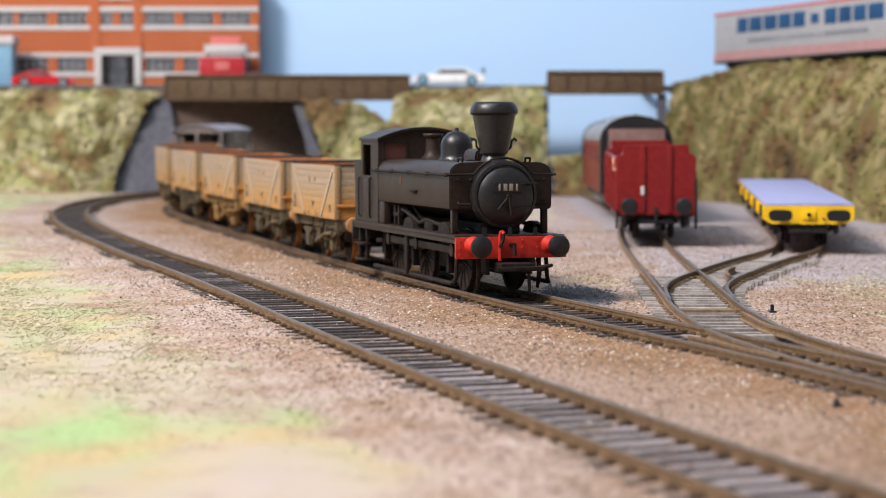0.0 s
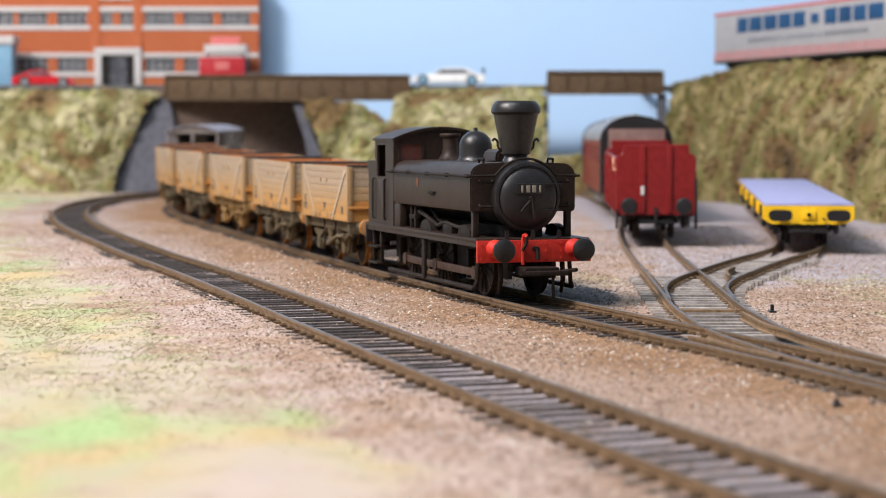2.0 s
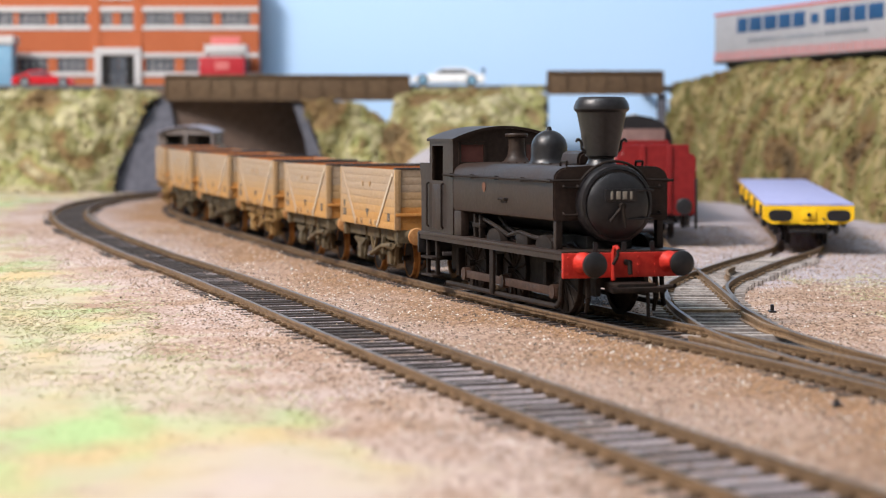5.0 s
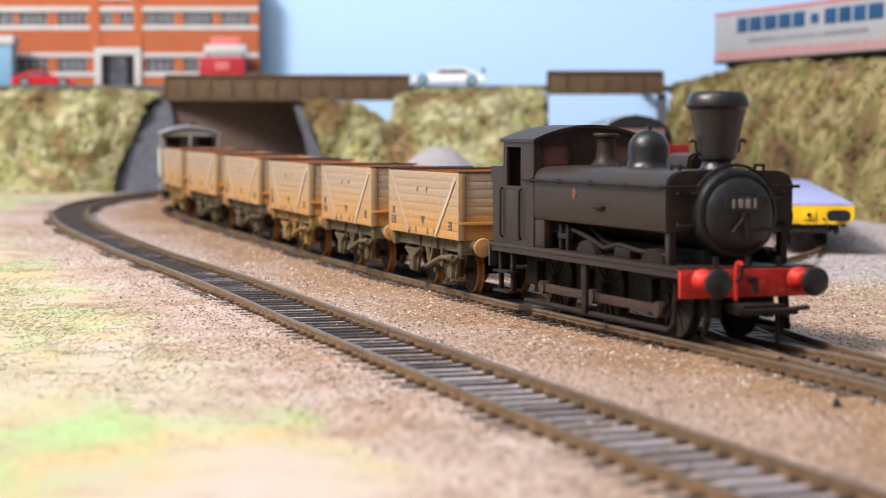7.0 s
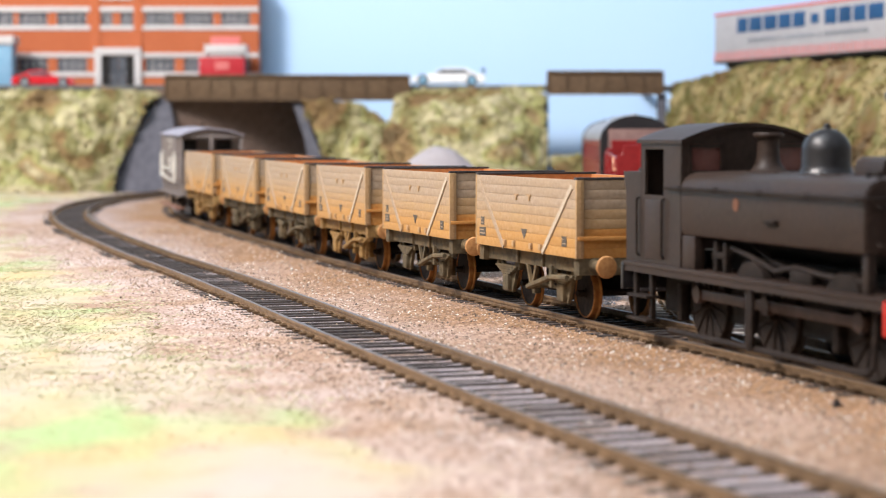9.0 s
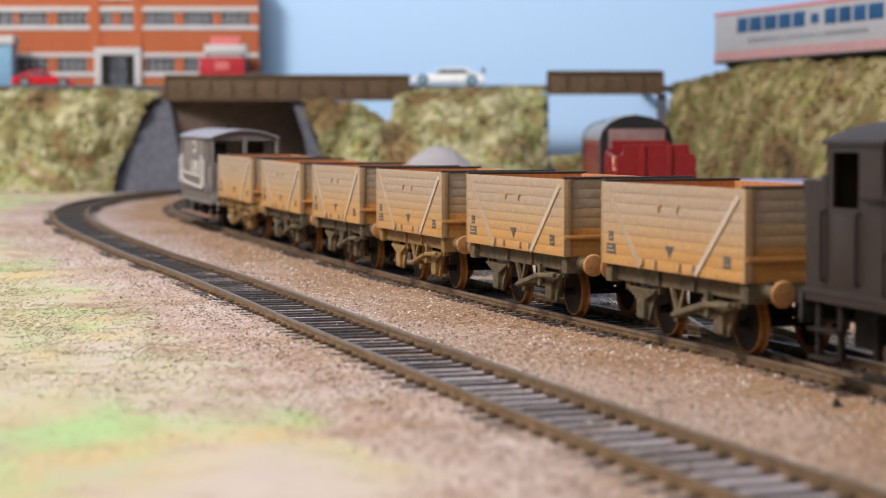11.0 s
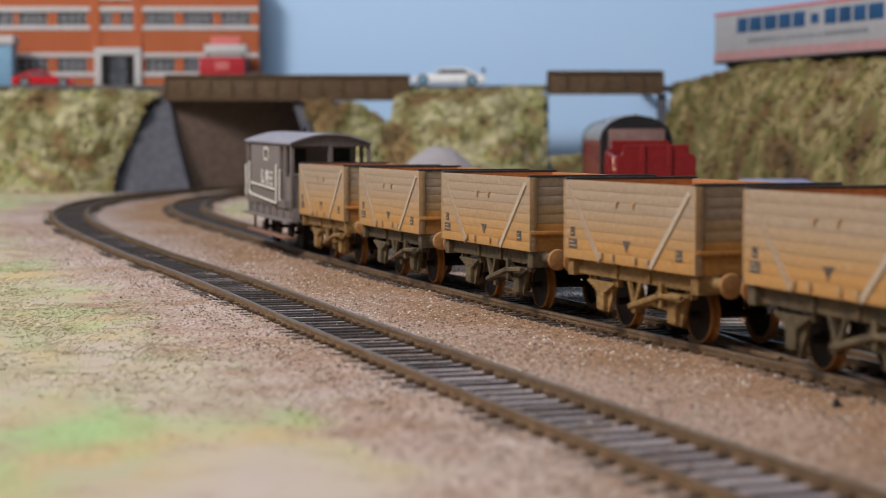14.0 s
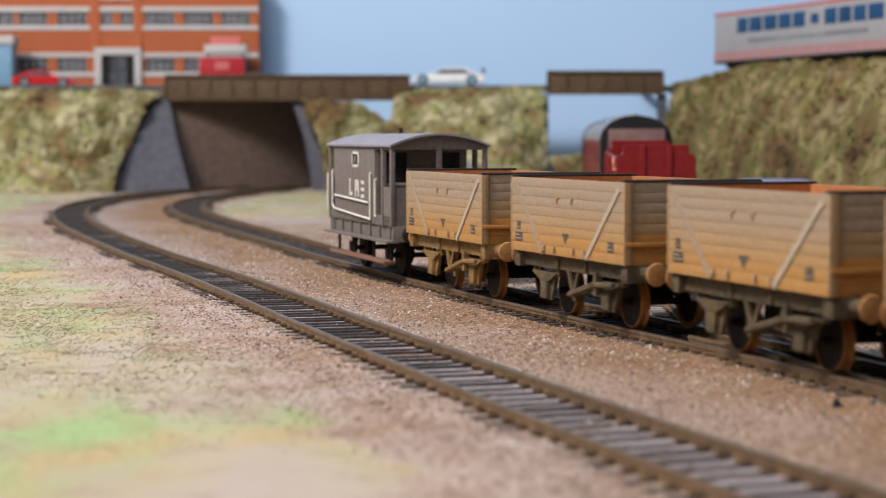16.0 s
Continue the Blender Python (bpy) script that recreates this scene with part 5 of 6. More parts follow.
# ---- brick office building on the road ----
def build_office():
    y = 1765.0
    px = y / 3500

    def X(u):
        return (u - 784) * px

    def Z(v):
        return 41.7 + (240 - v) * px
    b = thing("office_building", mm(0, 0, 0), "orange brick two-storey office building with white bands and metal windows", "building")
    x0, x1, z0, z1 = -470, X(459), 82.3, Z(-32)
    bands = [(Z(23), Z(14)), (Z(55), Z(47)), (Z(103), Z(95)), (Z(137), Z(129)), (Z(-26), Z(-18))]
    cols = [(X(-110), X(-60)), (X(-34), X(28)), (X(36), X(87)), (X(104), X(156)), (X(182), X(202)), (X(216), X(238)), (X(259), X(311)), (X(327), X(379)), (X(393), X(444))]
    rows = [(Z(129), Z(103)), (Z(47), Z(23))]
    # wall built as strips round the openings
    bm = bmesh.new()
    zs = [z0] + [v for r in rows for v in r] + [z1]
    for k in range(0, len(zs), 2):
        box(bm, x0, x1, y, y + 3, zs[k], zs[k + 1])
    for r in rows:
        edge = x0
        for c in cols:
            box(bm, edge, c[0], y, y + 3, r[0], r[1])
            edge = c[1]
        box(bm, edge, x1, y, y + 3, r[0], r[1])
    box(bm, x1 - 3, x1, y + 3, y + 16, z0, z1)
    box(bm, x0, x0 + 3, y + 3, y + 16, z0, z1)
    box(bm, x0, x1, y + 16, y + 19, z0, z1)
    part("wall", bm, BRICK, b)
    bm = bmesh.new()
    box(bm, x0, x1, y, y + 19, z1, z1 + 3)
    part("roof", bm, WINGWALL, b)
    for lo, hi in bands:
        bm = bmesh.new()
        box(bm, x0, x1 + 0.5, y - 0.9, y + 0.2, lo, hi, 0.1)
        part("stone_band", bm, WHITE, b, "white stone band")
    bm = bmesh.new()
    for u0, u1 in ((X(163), X(180)), (X(240), X(254))):
        box(bm, u0, u1, y - 1.4, y - 0.0, Z(95), z1)
    part("centre_bay", bm, BRICK, b)
    bm = bmesh.new()
    box(bm, X(176), X(242), y - 1.2, y - 0.2, Z(2), Z(-12), 0.2)
    part("name_panel", bm, WHITE, b, "white name panel over the bay")
    for c in cols:
        for r in rows:
            bm = bmesh.new()
            t = 0.5
            box(bm, c[0], c[1], y + 0.6, y + 1.4, r[0], r[0] + t)
            box(bm, c[0], c[1], y + 0.6, y + 1.4, r[1] - t, r[1])
            wide = c[1] - c[0] > 18
            n = 4 if wide else 2
            for k in range(n + 1):
                u = c[0] + (c[1] - c[0]) * k / n
                box(bm, u - 0.3, u + 0.3, y + 0.6, y + 1.4, r[0], r[1])
            box(bm, c[0], c[1], y + 0.6, y + 1.4, (r[0] + r[1]) / 2 - 0.25, (r[0] + r[1]) / 2 + 0.25)
            w = part("window", bm, WHITE, b)
            for k in range(n):
                bm = bmesh.new()
                u0, u1 = c[0] + (c[1] - c[0]) * k / n, c[0] + (c[1] - c[0]) * (k + 1) / n
                box(bm, u0, u1, y + 1.5, y + 2.0, r[0], r[1])
                part("pane", bm, GLASS, w)
    bm = bmesh.new()
    for u0, u1 in ((X(171), X(183)), (X(241), X(253))):
        box(bm, u0, u1, y - 4.5, y, z0, Z(86), 0.2)
    box(bm, X(171), X(253), y - 4.6, y, Z(99), Z(86), 0.2)
    d = part("door", bm, WHITE, b, "white stone door surround")
    for k, mt in enumerate((DARK, GLASS, GLASS, DARK)):
        bm = bmesh.new()
        u = X(184) + (X(240) - X(184)) * k / 4
        box(bm, u + 0.2, u + (X(240) - X(184)) / 4 - 0.2, y - 1.6, y - 0.6, z0, Z(100))
        part("door_leaf", bm, mt, d)
    climb_thing(b)


build_office()


def build_kiosk():
    k = thing("kiosk", mm(-191, 1722, 82.4), "red roadside kiosk with a white canopy and sign", "kiosk")
    bm = bmesh.new()
    box(bm, -20, 19, -6, 14, 0, 27, 0.4)
    body = part("body", bm, REDSIGN, k)
    bm = bmesh.new()
    box(bm, -6, 6, -6.4, -5.8, 16, 23)
    part("hatch", bm, PINK, body)
    bm = bmesh.new()
    box(bm, -15, 21, -9, 15, 30, 37.5, 0.6)
    part("canopy", bm, WHITE, k, "white canopy")
    for x in (-13, 17):
        bm = bmesh.new()
        rod(bm, (x, 8, 26.5), (x, 8, 31), 1.2, seg=10)
        part("post", bm, WHITE, k)
    bm = bmesh.new()
    box(bm, -10, 15, -2, 0, 37, 44.5, 0.5)
    part("sign_panel", bm, PINK, k, "pale red and white sign panel")
    s = thing("blue_shed", mm(-388, 1716, 82.4), "pale blue shed with a light canopy beside the offices", "shed")
    bm = bmesh.new()
    box(bm, -26, 17, -8, 14, 0, 38, 0.5)
    part("body", bm, BLUE, s)
    bm = bmesh.new()
    box(bm, -28, 19, -10, 16, 37.5, 45, 0.6)
    part("roof", bm, WHITE, s, "whitish flat roof")
    climb_thing(k)
    climb_thing(s)


build_kiosk()


def build_car(m, paint, length, label, sporty):
    c = thing("car", m, label, "car", "cars on the road")
    h = length / 2
    body = [(-h, 3.5), (-h + 1, 2.2), (h - 1.5, 2.2), (h, 3.2), (h - 0.3, 5.6), (h - 3, 7.6), (h - 15, 9.2), (-h + 10, 9.8), (-h + 1, 9.0), (-h + 0.2, 7.0)]
    bm = bmesh.new()
    prism(bm, body, -11, 11)
    bmesh.ops.bevel(bm, geom=bm.edges[:], offset=0.8, segments=2, affect="EDGES")
    part("body", bm, paint, c)
    cab = [(h - 16, 8.8), (h - 24, 13.6), (h - 29, 14.6), (-h + 16, 14.4), (-h + 6, 9.4)]
    bm = bmesh.new()
    prism(bm, cab, -9.2, 9.2)
    bmesh.ops.bevel(bm, geom=bm.edges[:], offset=0.7, segments=2, affect="EDGES")
    part("roof", bm, paint, c)
    bm = bmesh.new()
    prism(bm, [(h - 19, 9.4), (h - 25, 13.0), (-h + 17, 13.2), (-h + 11, 9.8)], -9.5, 9.5)
    part("side_glass", bm, GLASS, c)
    for x in (h - 10, -h + 11):
        for y in (-1, 1):
            bm = bmesh.new()
            lathe(bm, [(0.01, -1.2), (4.3, -1.2), (4.5, -0.8), (4.5, 0.8), (4.3, 1.2), (0.01, 1.2)], 24, (0, 0, 0), "y")
            w = part("wheel", bm, WHEEL, c, "", mm(x, y * 10.2, 4.5))
            bm = bmesh.new()
            lathe(bm, [(0.01, -1.35), (2.9, -1.35), (2.9, 1.35), (0.01, 1.35)], 20, (0, 0, 0), "y")
            part("hub", bm, BLUE if sporty else ROOF, w)
    for y in (-1, 1):
        bm = bmesh.new()
        box(bm, h - 3.2, h - 0.8, y * 8.6 - 1.8, y * 8.6 + 1.8, 5.4, 7.0, 0.4)
        part("headlight", bm, WHITE, c, "pale headlight")
    if sporty:
        bm = bmesh.new()
        box(bm, -h - 0.5, -h + 3.0, -10.5, 10.5, 13.0, 13.8, 0.2)
        for y in (-7, 7):
            box(bm, -h + 0.6, -h + 1.8, y - 0.5, y + 0.5, 9.0, 13.2)
        part("rear_spoiler", bm, DARK, c, "black rear spoiler")
    return climb_thing(c)


build_car(mm(4, 1632, 82.4, 0, 0, 180), CARWHITE, 61, "white sports car with blue wheel hubs on the bridge road", True)
build_car(mm(-340, 1690, 82.4, 0, 0, 8), CARRED, 53, "glossy red car parked before the offices", False)


def build_lorry():
    a, b = Vector((212, 1550)), Vector((295, 1319))
    t = (b - a).normalized()
    ln = (b - a).length + 60
    l = thing("articulated_lorry", mm(a.x, a.y, 82, 0, 0, math.degrees(math.atan2(t.y, t.x))), "grey curtain-sided lorry trailer with navy lettering bars and pale red trim", "lorry")
    bm = bmesh.new()
    box(bm, 0, ln, 0, 33, 16.5, 52.5, 0.5)
    body = part("trailer_body", bm, TRAILER, l)
    bm = bmesh.new()
    box(bm, -0.4, ln + 0.4, -0.5, 33.4, 52.0, 54.2, 0.3)
    part("top_rail", bm, PINK, body, "pale red top rail")
    bm = bmesh.new()
    box(bm, -0.2, ln, -0.3, 33.2, 15.0, 17.0, 0.3)
    part("bottom_rail", bm, DARK, body)
    x = 0.0
    while x < ln:
        bm = bmesh.new()
        box(bm, x, x + 1.7, -0.35, 0.1, 17.2, 24.0)
        part("skirt_stripe", bm, PINK, body)
        x += 5.2
    # one block for each sign of the haulier's name and smaller blocks below it
    u = 37.0
    for w in (19, 22, 22, 21, 20, 0, 14, 0, 19, 19, 19, 22):
        if w:
            bm = bmesh.new()
            big = w > 15
            box(bm, u, u + w - 3.0, -0.3, 0.1, 37.5 if big else 39, 48.5 if big else 46, 0.15)
            part("lettering_block", bm, NAVY, body, "navy lettering block")
            u += w
        else:
            u += 5
    u = 54.0
    for w in (46, 5, 46, 5, 60):
        bm = bmesh.new()
        box(bm, u, u + w - 2, -0.3, 0.1, 29.5, 32.5)
        part("small_lettering_bar", bm, ROOF, body, "grey line of small lettering")
        u += w + 2
    for x in (40, 56, 72, ln - 40):
        for y in (3, 30):
            bm = bmesh.new()
            lathe(bm, [(0.01, -2), (6.4, -2), (6.8, -1.4), (6.8, 1.4), (6.4, 2), (0.01, 2)], 24, (0, 0, 0), "y")
            part("wheel", bm, WHEEL, l, "", mm(x, y, 6.8))
    bm = bmesh.new()
    box(bm, 5, ln - 5, 8, 25, 11.5, 15.5)
    part("chassis", bm, DARK, l)
    climb_thing(l)


build_lorry()


# ---- vehicles standing in the sidings ----
def simple_running_gear(v, xs, half, frame_mat, r=6.0):
    for x in xs:
        wheelset_still(v, x, r)
        for y in (-1, 1):
            bm = bmesh.new()
            box(bm, x - 2, x + 2, y * half - 1, y * half + 1, 4.0, 9.6, 0.5)
            box(bm, x - 6, x + 6, y * half - 0.6, y * half + 0.6, 7.6, 9.2, 0.3)
            part("axle_box", bm, frame_mat, v)


def wheelset_still(parent, x, r):
    wheelset(parent, x, r, WHEEL)
    ROLLERS.pop()


def build_red_wagon():
    v = thing("red_wagon", mm(85.7, 830, rise(830), 0, math.degrees(GRADE), -92.6), "glossy maroon high-sided rail vehicle with a stepped end", "wagon")
    h = 57.0
    end = [(-15.5, 9.6), (15.5, 9.6), (15.5, 32.0), (14.6, 33.4), (12.9, 33.7), (12.9, 37.2), (-12.9, 37.2), (-12.9, 33.7), (-14.6, 33.4), (-15.5, 32.0)]
    for x in (-h, h):
        bm = bmesh.new()
        prism(bm, end, x - 0.6, x + 0.6, "x")
        bmesh.ops.bevel(bm, geom=bm.edges[:], offset=0.25, segments=1, affect="EDGES")
        e = part("end_plate", bm, CRIMSON, v)
        for y in (-5.2, 5.2):
            bm = bmesh.new()
            s = 1 if x > 0 else -1
            box(bm, x + s * 1.0 - 0.5, x + s * 1.0 + 0.5, y - 1.0, y + 1.0, 10.5, 36.8, 0.25)
            part("end_rib", bm, CRIMSON, e)
    for y in (-1, 1):
        bm = bmesh.new()
        box(bm, -h, h, y * 15 - 0.5, y * 15 + 0.5, 9.8, 32.2, 0.2)
        s = part("side_plate", bm, CRIMSON, v)
        for k in range(7):
            bm = bmesh.new()
            box(bm, -51 + k * 17 - 0.7, -51 + k * 17 + 0.7, y * 15.6 - 0.5, y * 15.6 + 0.5, 10.5, 31.6, 0.15)
            part("side_rib", bm, CRIMSON, s)
        for x in (34,):
            bm = bmesh.new()
            prism(bm, [(x, 31.8), (x + 7, 31.8), (x + 20, 27), (x + 13, 27)], y * 15.9 - 0.3, y * 15.9 + 0.3)
            part("orange_flash", bm, PEACH, s, "pale orange diagonal flash")
    bm = bmesh.new()
    box(bm, -h, h, -14.4, 14.4, 9.0, 10.6)
    part("floor_plate", bm, DARK, v)
    for y in (-10.6, 10.6):
        bm = bmesh.new()
        lathe(bm, [(2.4, 0), (2.4, 0.8), (1.5, 1.6), (1.3, 5), (3.1, 5.4), (3.3, 6.2), (2.6, 7.0), (0.01, 7.3)], 24, (0, 0, 0), "x")
        part("buffer", bm, SOOT, v, "", mm(h + 0.5, y, 13.4))
    bm = bmesh.new()
    box(bm, h + 1.3, h + 2.0, -5.9, -4.5, 17.5, 21.0, 0.3)
    part("white_tag", bm, WHITE, v, "small white tag")
    for y in (-15.2, 15.6):
        bm = bmesh.new()
        box(bm, h - 1, h + 2.2, y - 0.5, y + 0.5, 4.5, 24 if y > 0 else 12, 0.2)
        part("steam_pipe", bm, SOOT, v)
    bm = bmesh.new()
    rod(bm, (h + 0.5, 0, 12), (h + 4, 0, 11), 0.9, seg=8)
    rod(bm, (h + 3, 0, 11), (h + 3.4, 0, 5), 0.6, seg=8)
    box(bm, h, h + 2.5, -7, 7, 6.6, 7.8, 0.2)
    part("coupling", bm, SOOT, v)
    bm = bmesh.new()
    for y in (-1, 1):
        box(bm, -h + 2, h + 1, y * 12.6 - 0.7, y * 12.6 + 0.7, 5.2, 9.8, 0.2)
    part("underframe", bm, SOOT, v)
    simple_running_gear(v, (-38, 0, 44), 11.6, SOOT, 6.4)


PEACH = mat("pale_orange_paint", (0.70, 0.36, 0.20), (0.80, 0.46, 0.28), 3, 0.5, 0, 0)
PUTTY = mat("pinkish_brown_end", (0.15, 0.085, 0.075), (0.21, 0.125, 0.11), 4, 0.7, 0, 0.1)
build_red_wagon()


def build_coach():
    a, b = Vector((101, 1035)), Vector((110, 1300))
    t = (a - b).normalized()
    c = thing("passenger_coach", mm((a.x + b.x) / 2, (a.y + b.y) / 2, 0, 0, 0, math.degrees(math.atan2(t.y, t.x))), "maroon passenger coach with a grey roof and black end", "coach")
    h = (a - b).length / 2
    for y in (-1, 1):
        bm = bmesh.new()
        lo, hi = sorted((y * 18.2, y * 17.4))
        box(bm, -h, h, lo, hi, 11, 27)
        box(bm, -h, h, lo, hi, 36, 40)
        for k in range(14):
            x = -h + 2 * h * k / 13
            box(bm, max(-h, x - 3.2), min(h, x + 3.2), lo, hi, 27, 36)
        s = part("side_wall", bm, CRIMSON, c)
        for k in range(13):
            bm = bmesh.new()
            x = -h + 2 * h * (k + 0.5) / 13
            box(bm, x - 7.2, x + 7.2, y * 17.7 - 0.2, y * 17.7 + 0.2, 27, 36)
            part("pane", bm, GLASS, s)
        bm = bmesh.new()
        box(bm, -h, h, y * 15 - 1, y * 15 + 1, 6, 11.2, 0.3)
        part("solebar", bm, SOOT, c)
    n = 20
    arch = [(18.4 * math.cos(math.pi * k / n), 39.0 + 12.6 * math.sin(math.pi * k / n)) for k in range(n + 1)]
    bm = bmesh.new()
    prism(bm, arch, -h, h - 1.2, "x")
    roof = part("roof", bm, ROOF, c, "plain grey domed roof")
    for k in range(7):
        bm = bmesh.new()
        x = h - 18 - k * 36
        rod(bm, (x, 0, 51.2), (x, 0, 53.0), 2.2, 1.9, 12)
        part("ventilator", bm, ROOF, roof)
    for x in (-h, h):
        bm = bmesh.new()
        hood = [(y * 1.02, z + 0.5) for y, z in arch]
        prism(bm, [(-18.7, 11), (18.7, 11)] + hood, *sorted((x - (9 if x > 0 else -9), x + (0.6 if x > 0 else -0.6))), "x")
        e = part("coach_end", bm, SOOT, c, "black domed coach end")
        bm = bmesh.new()
        s = 1 if x > 0 else -1
        lo, hi = sorted((x + s * 0.5, x + s * 5.5))
        box(bm, lo, hi, -14.6, 14.6, 9, 45.0, 0.8)
        part("gangway", bm, PUTTY, e, "pinkish brown gangway end")
    bm = bmesh.new()
    box(bm, -h, h, -15, 15, 10, 11.5)
    part("coach_floor", bm, SOOT, c)
    for x0 in (-h + 40, h - 40):
        simple_running_gear(c, (x0 - 17, x0 + 17), 12, SOOT)
    climb_thing(c)


build_coach()


def build_flat_wagon():
    a, b = Vector((135.5, 732)), Vector((164.5, 990))
    t = (a - b).normalized()
    v = thing("flat_wagon", mm((a.x + b.x) / 2, (a.y + b.y) / 2, rise(861), 0, math.degrees(GRADE), math.degrees(math.atan2(t.y, t.x))), "bright yellow flat wagon with a lilac-grey deck and black oval buffers", "wagon")
    h = (a - b).length / 2
    bm = bmesh.new()
    box(bm, -h, h, -16.4, 16.4, 15.2, 16.2, 0.15)
    part("deck", bm, DECK, v, "lilac-grey plain deck")
    for y in (-1, 1):
        bm = bmesh.new()
        box(bm, -h + 1, h - 1, y * 15.6 - 0.8, y * 15.6 + 0.8, 9.8, 15.3, 0.2)
        s = part("side_sill", bm, YELLOW, v)
        for k in range(9):
            bm = bmesh.new()
            x = -h + 18 + k * (2 * h - 36) / 8
            box(bm, x - 2.2, x + 2.2, y * 16.6 - 0.6, y * 16.6 + 0.6, 10.4, 14.8, 0.25)
            part("stake_pocket", bm, YELLOW if k % 2 else SOOT, s)
        for k in range(4):
            bm = bmesh.new()
            x = -h + 30 + k * (2 * h - 60) / 3
            box(bm, x - 4, x + 4, y * 15.0 - 1, y * 15.0 + 1, 6.0, 10.0, 0.4)
            part("underframe_box", bm, SOOT, v)
    for sgn in (-1, 1):
        bm = bmesh.new()
        x = sgn * h
        lo, hi = sorted((x, x - sgn * 2.4))
        prism(bm, [(-16.6, 15.3), (-16.6, 10.2), (-13.5, 8.4), (13.5, 8.4), (16.6, 10.2), (16.6, 15.3)], lo, hi, "x")
        e = part("end_sill", bm, YELLOW, v, "bright yellow end sill")
        for y in (-10.6, 10.6):
            bm = bmesh.new()
            prism(bm, [(y + 4.3 * math.copysign(abs(math.cos(q)) ** 0.6, math.cos(q)), 11.8 + 2.1 * math.copysign(abs(math.sin(q)) ** 0.6, math.sin(q))) for q in [2 * math.pi * k / 28 for k in range(28)]], x + sgn * 3.6 - 0.5, x + sgn * 3.6 + 0.5, "x")
            rod(bm, (x, y, 11.8), (x + sgn * 3.6, y, 11.8), 1.6, seg=14)
            part("buffer", bm, SOOT, v, "black oval buffer")
        bm = bmesh.new()
        lo, hi = sorted((x, x + sgn * 0.8))
        box(bm, lo, hi, -2.4, 2.4, 10.2, 13.6, 0.3)
        pl = part("coupling_plate", bm, YELLOW, e)
        bm = bmesh.new()
        rod(bm, (x, 0, 12.0), (x + sgn * 1.6, 0, 12.0), 0.7, seg=10)
        rod(bm, (x, 5.5, 10.4), (x + sgn * 1.2, 5.5, 10.4), 0.5, seg=10)
        part("draw_hook", bm, SOOT, pl)
        bm = bmesh.new()
        box(bm, *sorted((x - sgn * 3, x + sgn * 4)), -0.6, 0.6, 5.8, 6.8)
        box(bm, x + sgn * 3 - 0.6, x + sgn * 3 + 0.6, -7.5, 7.5, 5.6, 6.6, 0.2)
        part("coupling", bm, SOOT, v)
        bm = bmesh.new()
        lo, hi = sorted((x - sgn * 6, x - sgn * 50))
        box(bm, lo, hi, -7, 7, 4.5, 9.6, 0.6)
        part("bogie_frame", bm, SOOT, v)
        simple_running_gear(v, (x - sgn * 16, x - sgn * 40), 11.4, SOOT, 5.6)


build_flat_wagon()


# ---- small things on the ground ----
def build_heap():
    bm = bmesh.new()
    bmesh.ops.create_grid(bm, x_segments=60, y_segments=60, size=1.0)
    for v in bm.verts:
        r = min(1.0, v.co.length)
        z = (math.cos(r * math.pi) * 0.5 + 0.5) ** 0.8
        q = v.co.copy()
        v.co = Vector((q.x * 46, q.y * 42, -5 + 36.0 * z + 1.2 * z * fbm(q.x * 6, q.y * 6, 1)))
    ob = new("spoil_mound", mesh_of("spoil_mound", bm, HEAP))
    ob.matrix_basis = mm(-2, 1096, 4.6)
    tagged(ob, "smooth grey mound of fine spoil beside the tracks", "mound")


build_heap()


def build_lever(x, y, label, size=(1.6, 1.6, 4.6)):
    bm = bmesh.new()
    box(bm, -size[0], size[0], -size[1] * 2, size[1] * 2, 0, 0.8, 0.2)
    box(bm, -size[0] * 0.5, size[0] * 0.5, -size[1] * 0.6, size[1] * 0.6, 0.6, size[2], 0.3)
    ob = new("point_lever", mesh_of("point_lever", bm, SOOT))
    ob.matrix_basis = mm(x, y, ground_z(x, y) - 0.2)
    tagged(ob, label, "point lever")


build_lever(84.5, 506, "small black point lever block beside the turnout", (0.9, 0.9, 2.4))
build_lever(64.5, 322, "small black stub beside the running rail", (0.7, 0.7, 1.6))


def build_turnout_parts():
    # check rails and the crossing tie of the turnouts
    for pts, gap in ((smooth_points([(63.8, 372), (60.2, 384), (56.2, 398), (51.6, 412)], 3), 0.0),
                     (smooth_points([(75.2, 420), (71.8, 437), (71.3, 456), (71.0, 468)], 3), 0.0),
                     (smooth_points([(85.5, 590), (88, 612), (93, 630)], 3), 0.0)):
        bm = bmesh.new()
        sweep_rail(bm, pts, [(o, z) for o, z in RAIL_FOOT], gap)
        ob = new("check_rail", mesh_of("check_rail", bm, RAIL))
        tagged(ob, "short brown check rail in a turnout", "check rail", "check rails", "structure")
    bm = bmesh.new()
    box(bm, -9.5, 9.5, -1.6, 1.6, -2.4, -1.2, 0.2)
    ob = new("tie_bar", mesh_of("tie_bar", bm, RAIL))
    ob.matrix_basis = mm(66, 487, 0)
    tagged(ob, "brown tie bar across the turnout blades", "tie bar", kind="structure")


build_turnout_parts()


# ---- loose scatter ----
def in_view_wedge(rng, y0, y1, power=1.0):
    y = y0 + (y1 - y0) * rng.random() ** power
    return rng.uniform(-1, 1) * (20 + 0.245 * y), y


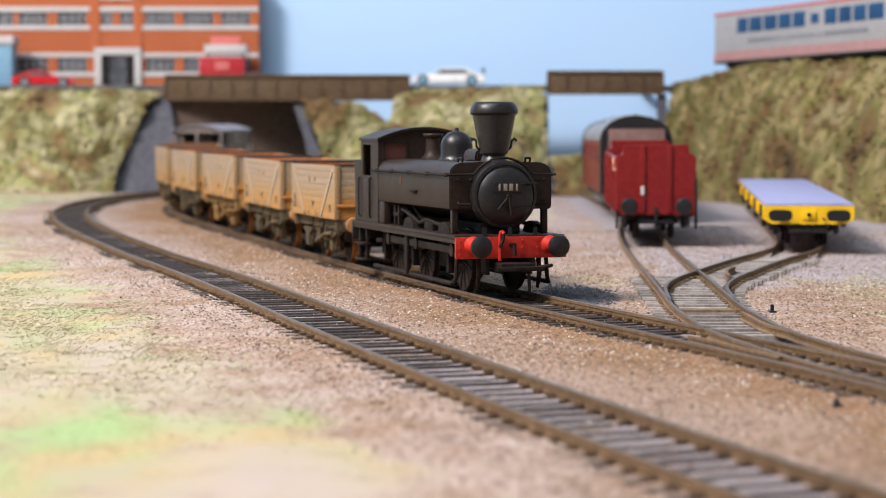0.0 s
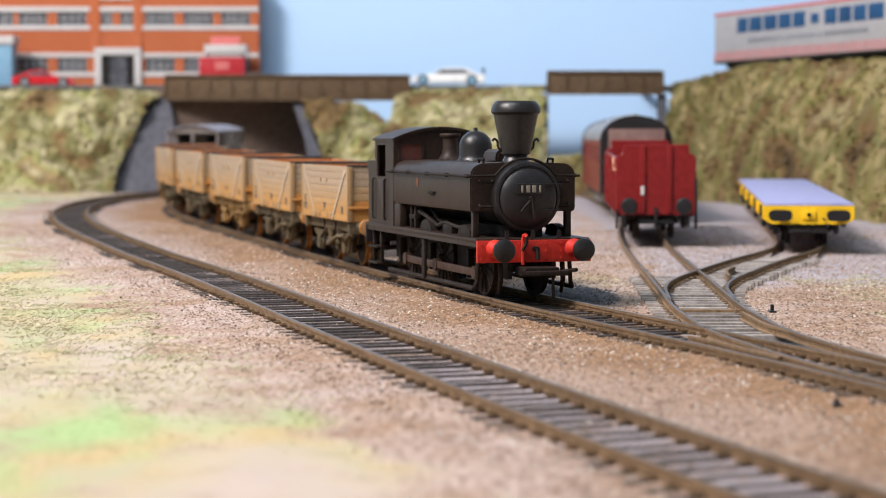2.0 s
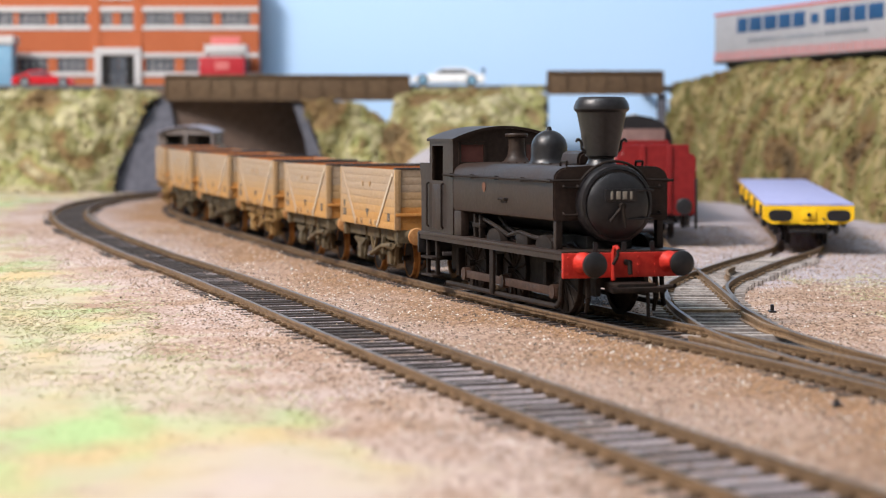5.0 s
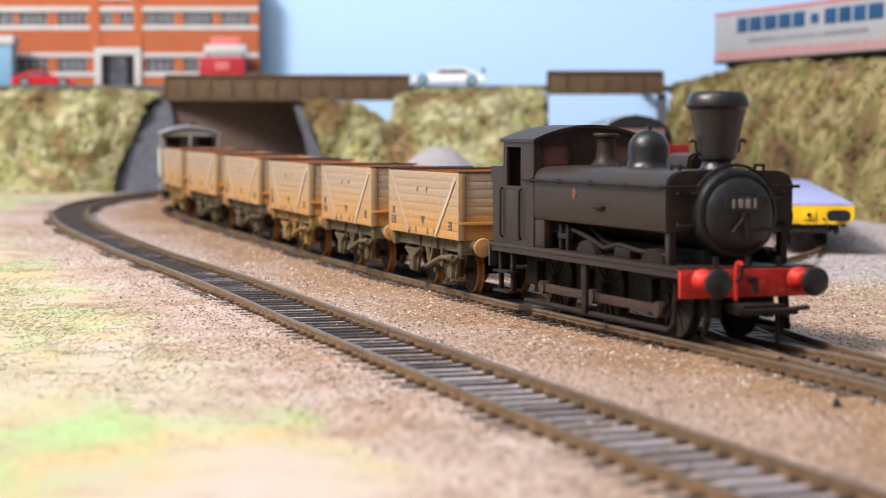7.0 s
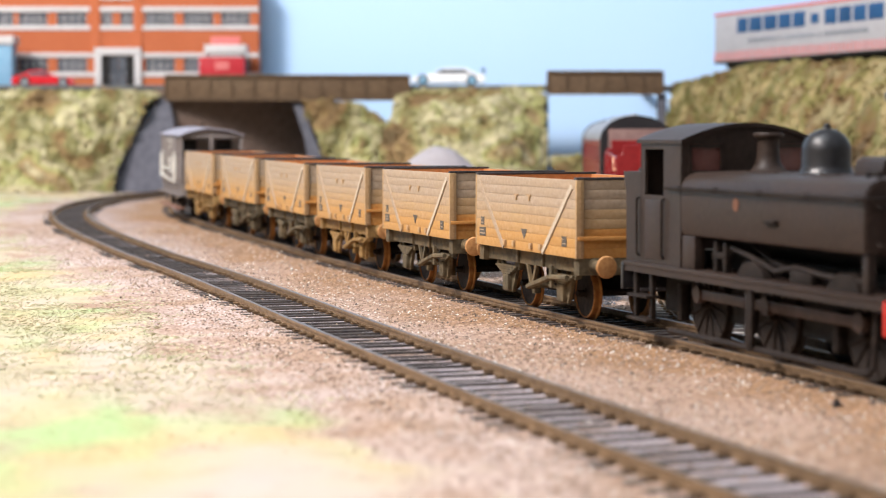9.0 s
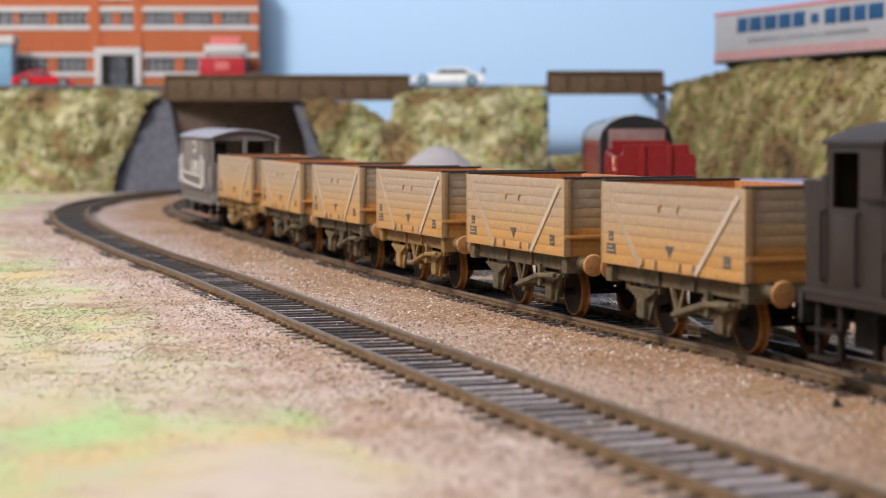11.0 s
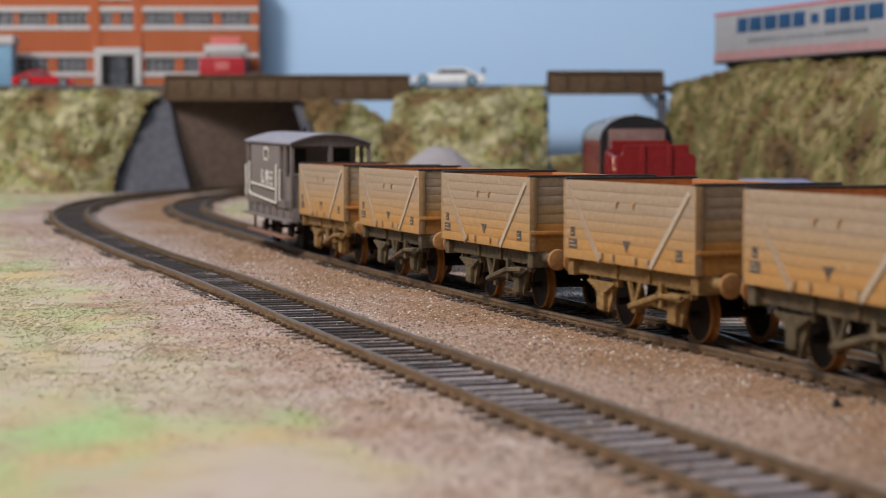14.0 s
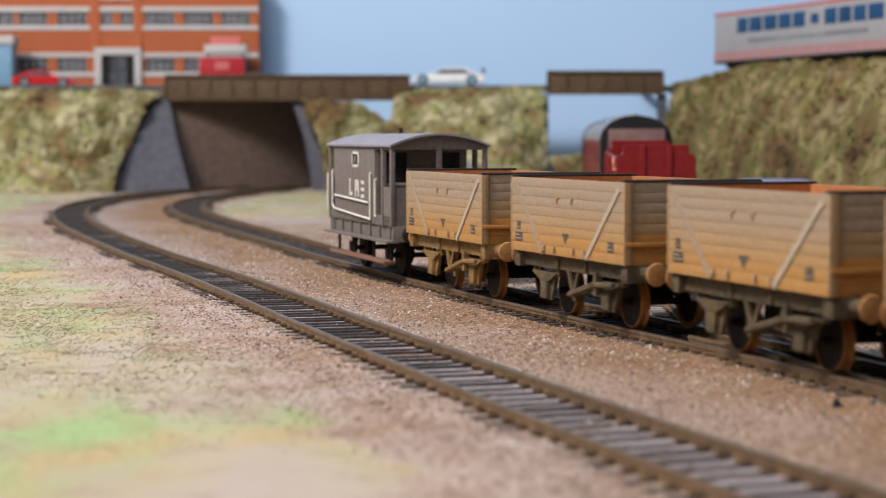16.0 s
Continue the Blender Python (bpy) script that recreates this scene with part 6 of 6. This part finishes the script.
def build_stones(count, name, material, label, seed, pick, smin, smax, y0=190, y1=900):
    rng = random.Random(seed)
    v, f = [], []
    made = 0
    while made < count:
        x, y = in_view_wedge(rng, y0, y1, 1.25)
        if not pick(x, y, rng):
            continue
        made += 1
        s = rng.uniform(smin, smax) * (0.8 + y / 1500)
        z = ground_z(x, y) + s * 0.15
        k = len(v)
        a = rng.uniform(0, 6.28)
        ca, sa = math.cos(a) * s, math.sin(a) * s
        q = rng.uniform(0.5, 1.0)
        v += [((x + ca) / 1000, (y + sa) / 1000, z / 1000), ((x - sa * q) / 1000, (y + ca * q) / 1000, (z + 0.1 * s) / 1000), ((x - ca * 0.9) / 1000, (y - sa) / 1000, (z - 0.1 * s) / 1000),
              ((x + sa * q) / 1000, (y - ca * q) / 1000, z / 1000), ((x + 0.2 * ca) / 1000, (y + 0.2 * sa) / 1000, (z + s * rng.uniform(0.5, 0.9)) / 1000)]
        f += [(k, k + 1, k + 4), (k + 1, k + 2, k + 4), (k + 2, k + 3, k + 4), (k + 3, k, k + 4)]
    me = bpy.data.meshes.new(name)
    me.from_pydata(v, [], f)
    me.materials.append(material)
    tagged(new(name, me), label, "gravel", kind="stuff")


def off_rails(x, y):
    for g in (FRONT_LINE, TRAIN_LINE):
        d = abs(x - g(y)) * 0.95
        if abs(d - 8.4) < 1.6:
            return False
    return True


def open_ground(x, y, rng):
    if not off_rails(x, y) or in_turnout(x, y):
        return False
    d = near_track(x, y)
    left = FRONT_LINE(y) - x
    if left > 26 and rng.random() < min(1.0, 0.6 + (left - 26) * 0.022):
        return False
    return d > 9 or rng.random() < (0.1 if left < 12 and left > -12 else 0.35)


build_stones(60000, "ballast_chips", STONE, "fine sandy ballast chips strewn beside the tracks", 5, open_ground, 0.14, 0.42)
build_stones(5500, "pale_chips", PALE := island(mat("pale_chip", (0.60, 0.56, 0.50), (0.78, 0.74, 0.68), 3, 0.8, 0, 0), 0.2), "scattered pale stone chips", 6, open_ground, 0.16, 0.4)
build_stones(1800, "dark_chips", DARKCHIP := island(mat("dark_chip", (0.05, 0.04, 0.035), (0.12, 0.095, 0.08), 3, 0.8, 0, 0), 0.3), "scattered dark stone chips", 8, open_ground, 0.2, 0.5)
build_stones(1300, "coal_spill", island(mat("coal_lump", (0.05, 0.05, 0.058), (0.15, 0.15, 0.17), 2, 0.5, 0, 0), 0.4), "dark coal spill beside the running rail", 9, lambda x, y, r: math.hypot((x - 37) / 12, (y - 545) / 42) < r.random() ** 0.4 and off_rails(x, y), 0.3, 0.8, 450, 615)


def build_grass(count, seed):
    rng = random.Random(seed)
    v, f = [], []
    made = tries = 0
    while made < count and tries < count * 20:
        tries += 1
        x, y = in_view_wedge(rng, 200, 1250, 1.1)
        left = FRONT_LINE(y) - x
        n = noise.noise(Vector((x * 0.045, y * 0.03, 2.0))) + 0.6 * noise.noise(Vector((x * 0.15, y * 0.1, 7.0)))
        lawn = left > 30 + 22 * n and rng.random() < (0.42 + 0.9 * n) * min(1.0, max(0.0, (y - 270) / 160))
        tuft = abs(x - 152) < 45 and 420 < y < 640 and n > 0.0 and x > 105
        tuft = tuft or (math.hypot((x - 42) / 20, (y - 610) / 28) < 1 and n > -0.1)
        inner = 20 < x - TRAIN_LINE(y) < 90 and y > 1000 and x < 30
        if not (lawn or tuft and rng.random() < 0.3 or inner):
            continue
        made += 1
        h = rng.uniform(0.08, 0.4) * (1.9 if tuft else 1.0)
        z = ground_z(x, y)
        a = rng.uniform(0, 6.28)
        b = rng.uniform(0.05, 0.11)
        reach = rng.uniform(0.6, 1.9)
        lx, ly = -math.sin(a) * reach, math.cos(a) * reach
        k = len(v)
        v += [((x - math.cos(a) * b) / 1000, (y - math.sin(a) * b) / 1000, (z - 0.2) / 1000), ((x + math.cos(a) * b) / 1000, (y + math.sin(a) * b) / 1000, (z - 0.2) / 1000),
              ((x + 0.4 * lx + math.cos(a) * b * 0.7) / 1000, (y + 0.4 * ly + math.sin(a) * b * 0.7) / 1000, (z + h * 0.6) / 1000), ((x + lx) / 1000, (y + ly) / 1000, (z + h) / 1000)]
        f += [(k, k + 1, k + 2), (k, k + 2, k + 3)]
    me = bpy.data.meshes.new("static_grass")
    me.from_pydata(v, [], f)
    me.materials.append(GRASS)
    tagged(new("static_grass", me), "short dry static grass fibres on the scatter", "grass", kind="stuff")


build_grass(60000, 12)


# ---- what moves ----
def motions():
    for ob, s, half in MOVERS:
        walk(ob, [(i / 10, on_line(s + travel(i / 10), half)) for i in range(161)])
    for ob, x, r in ROLLERS:
        walk(ob, [(i / 10, mm(x, 0, r, 0, math.degrees(travel(i / 10) / r), 0)) for i in range(161)])
    for ob, y, z, r, a in RODS:
        turn = [radians(a) + travel(i / 10) / 8.2 for i in range(161)]
        walk(ob, [(i / 10, mm(r * math.sin(turn[i]), y, z + r * math.cos(turn[i]))) for i in range(161)])


motions()
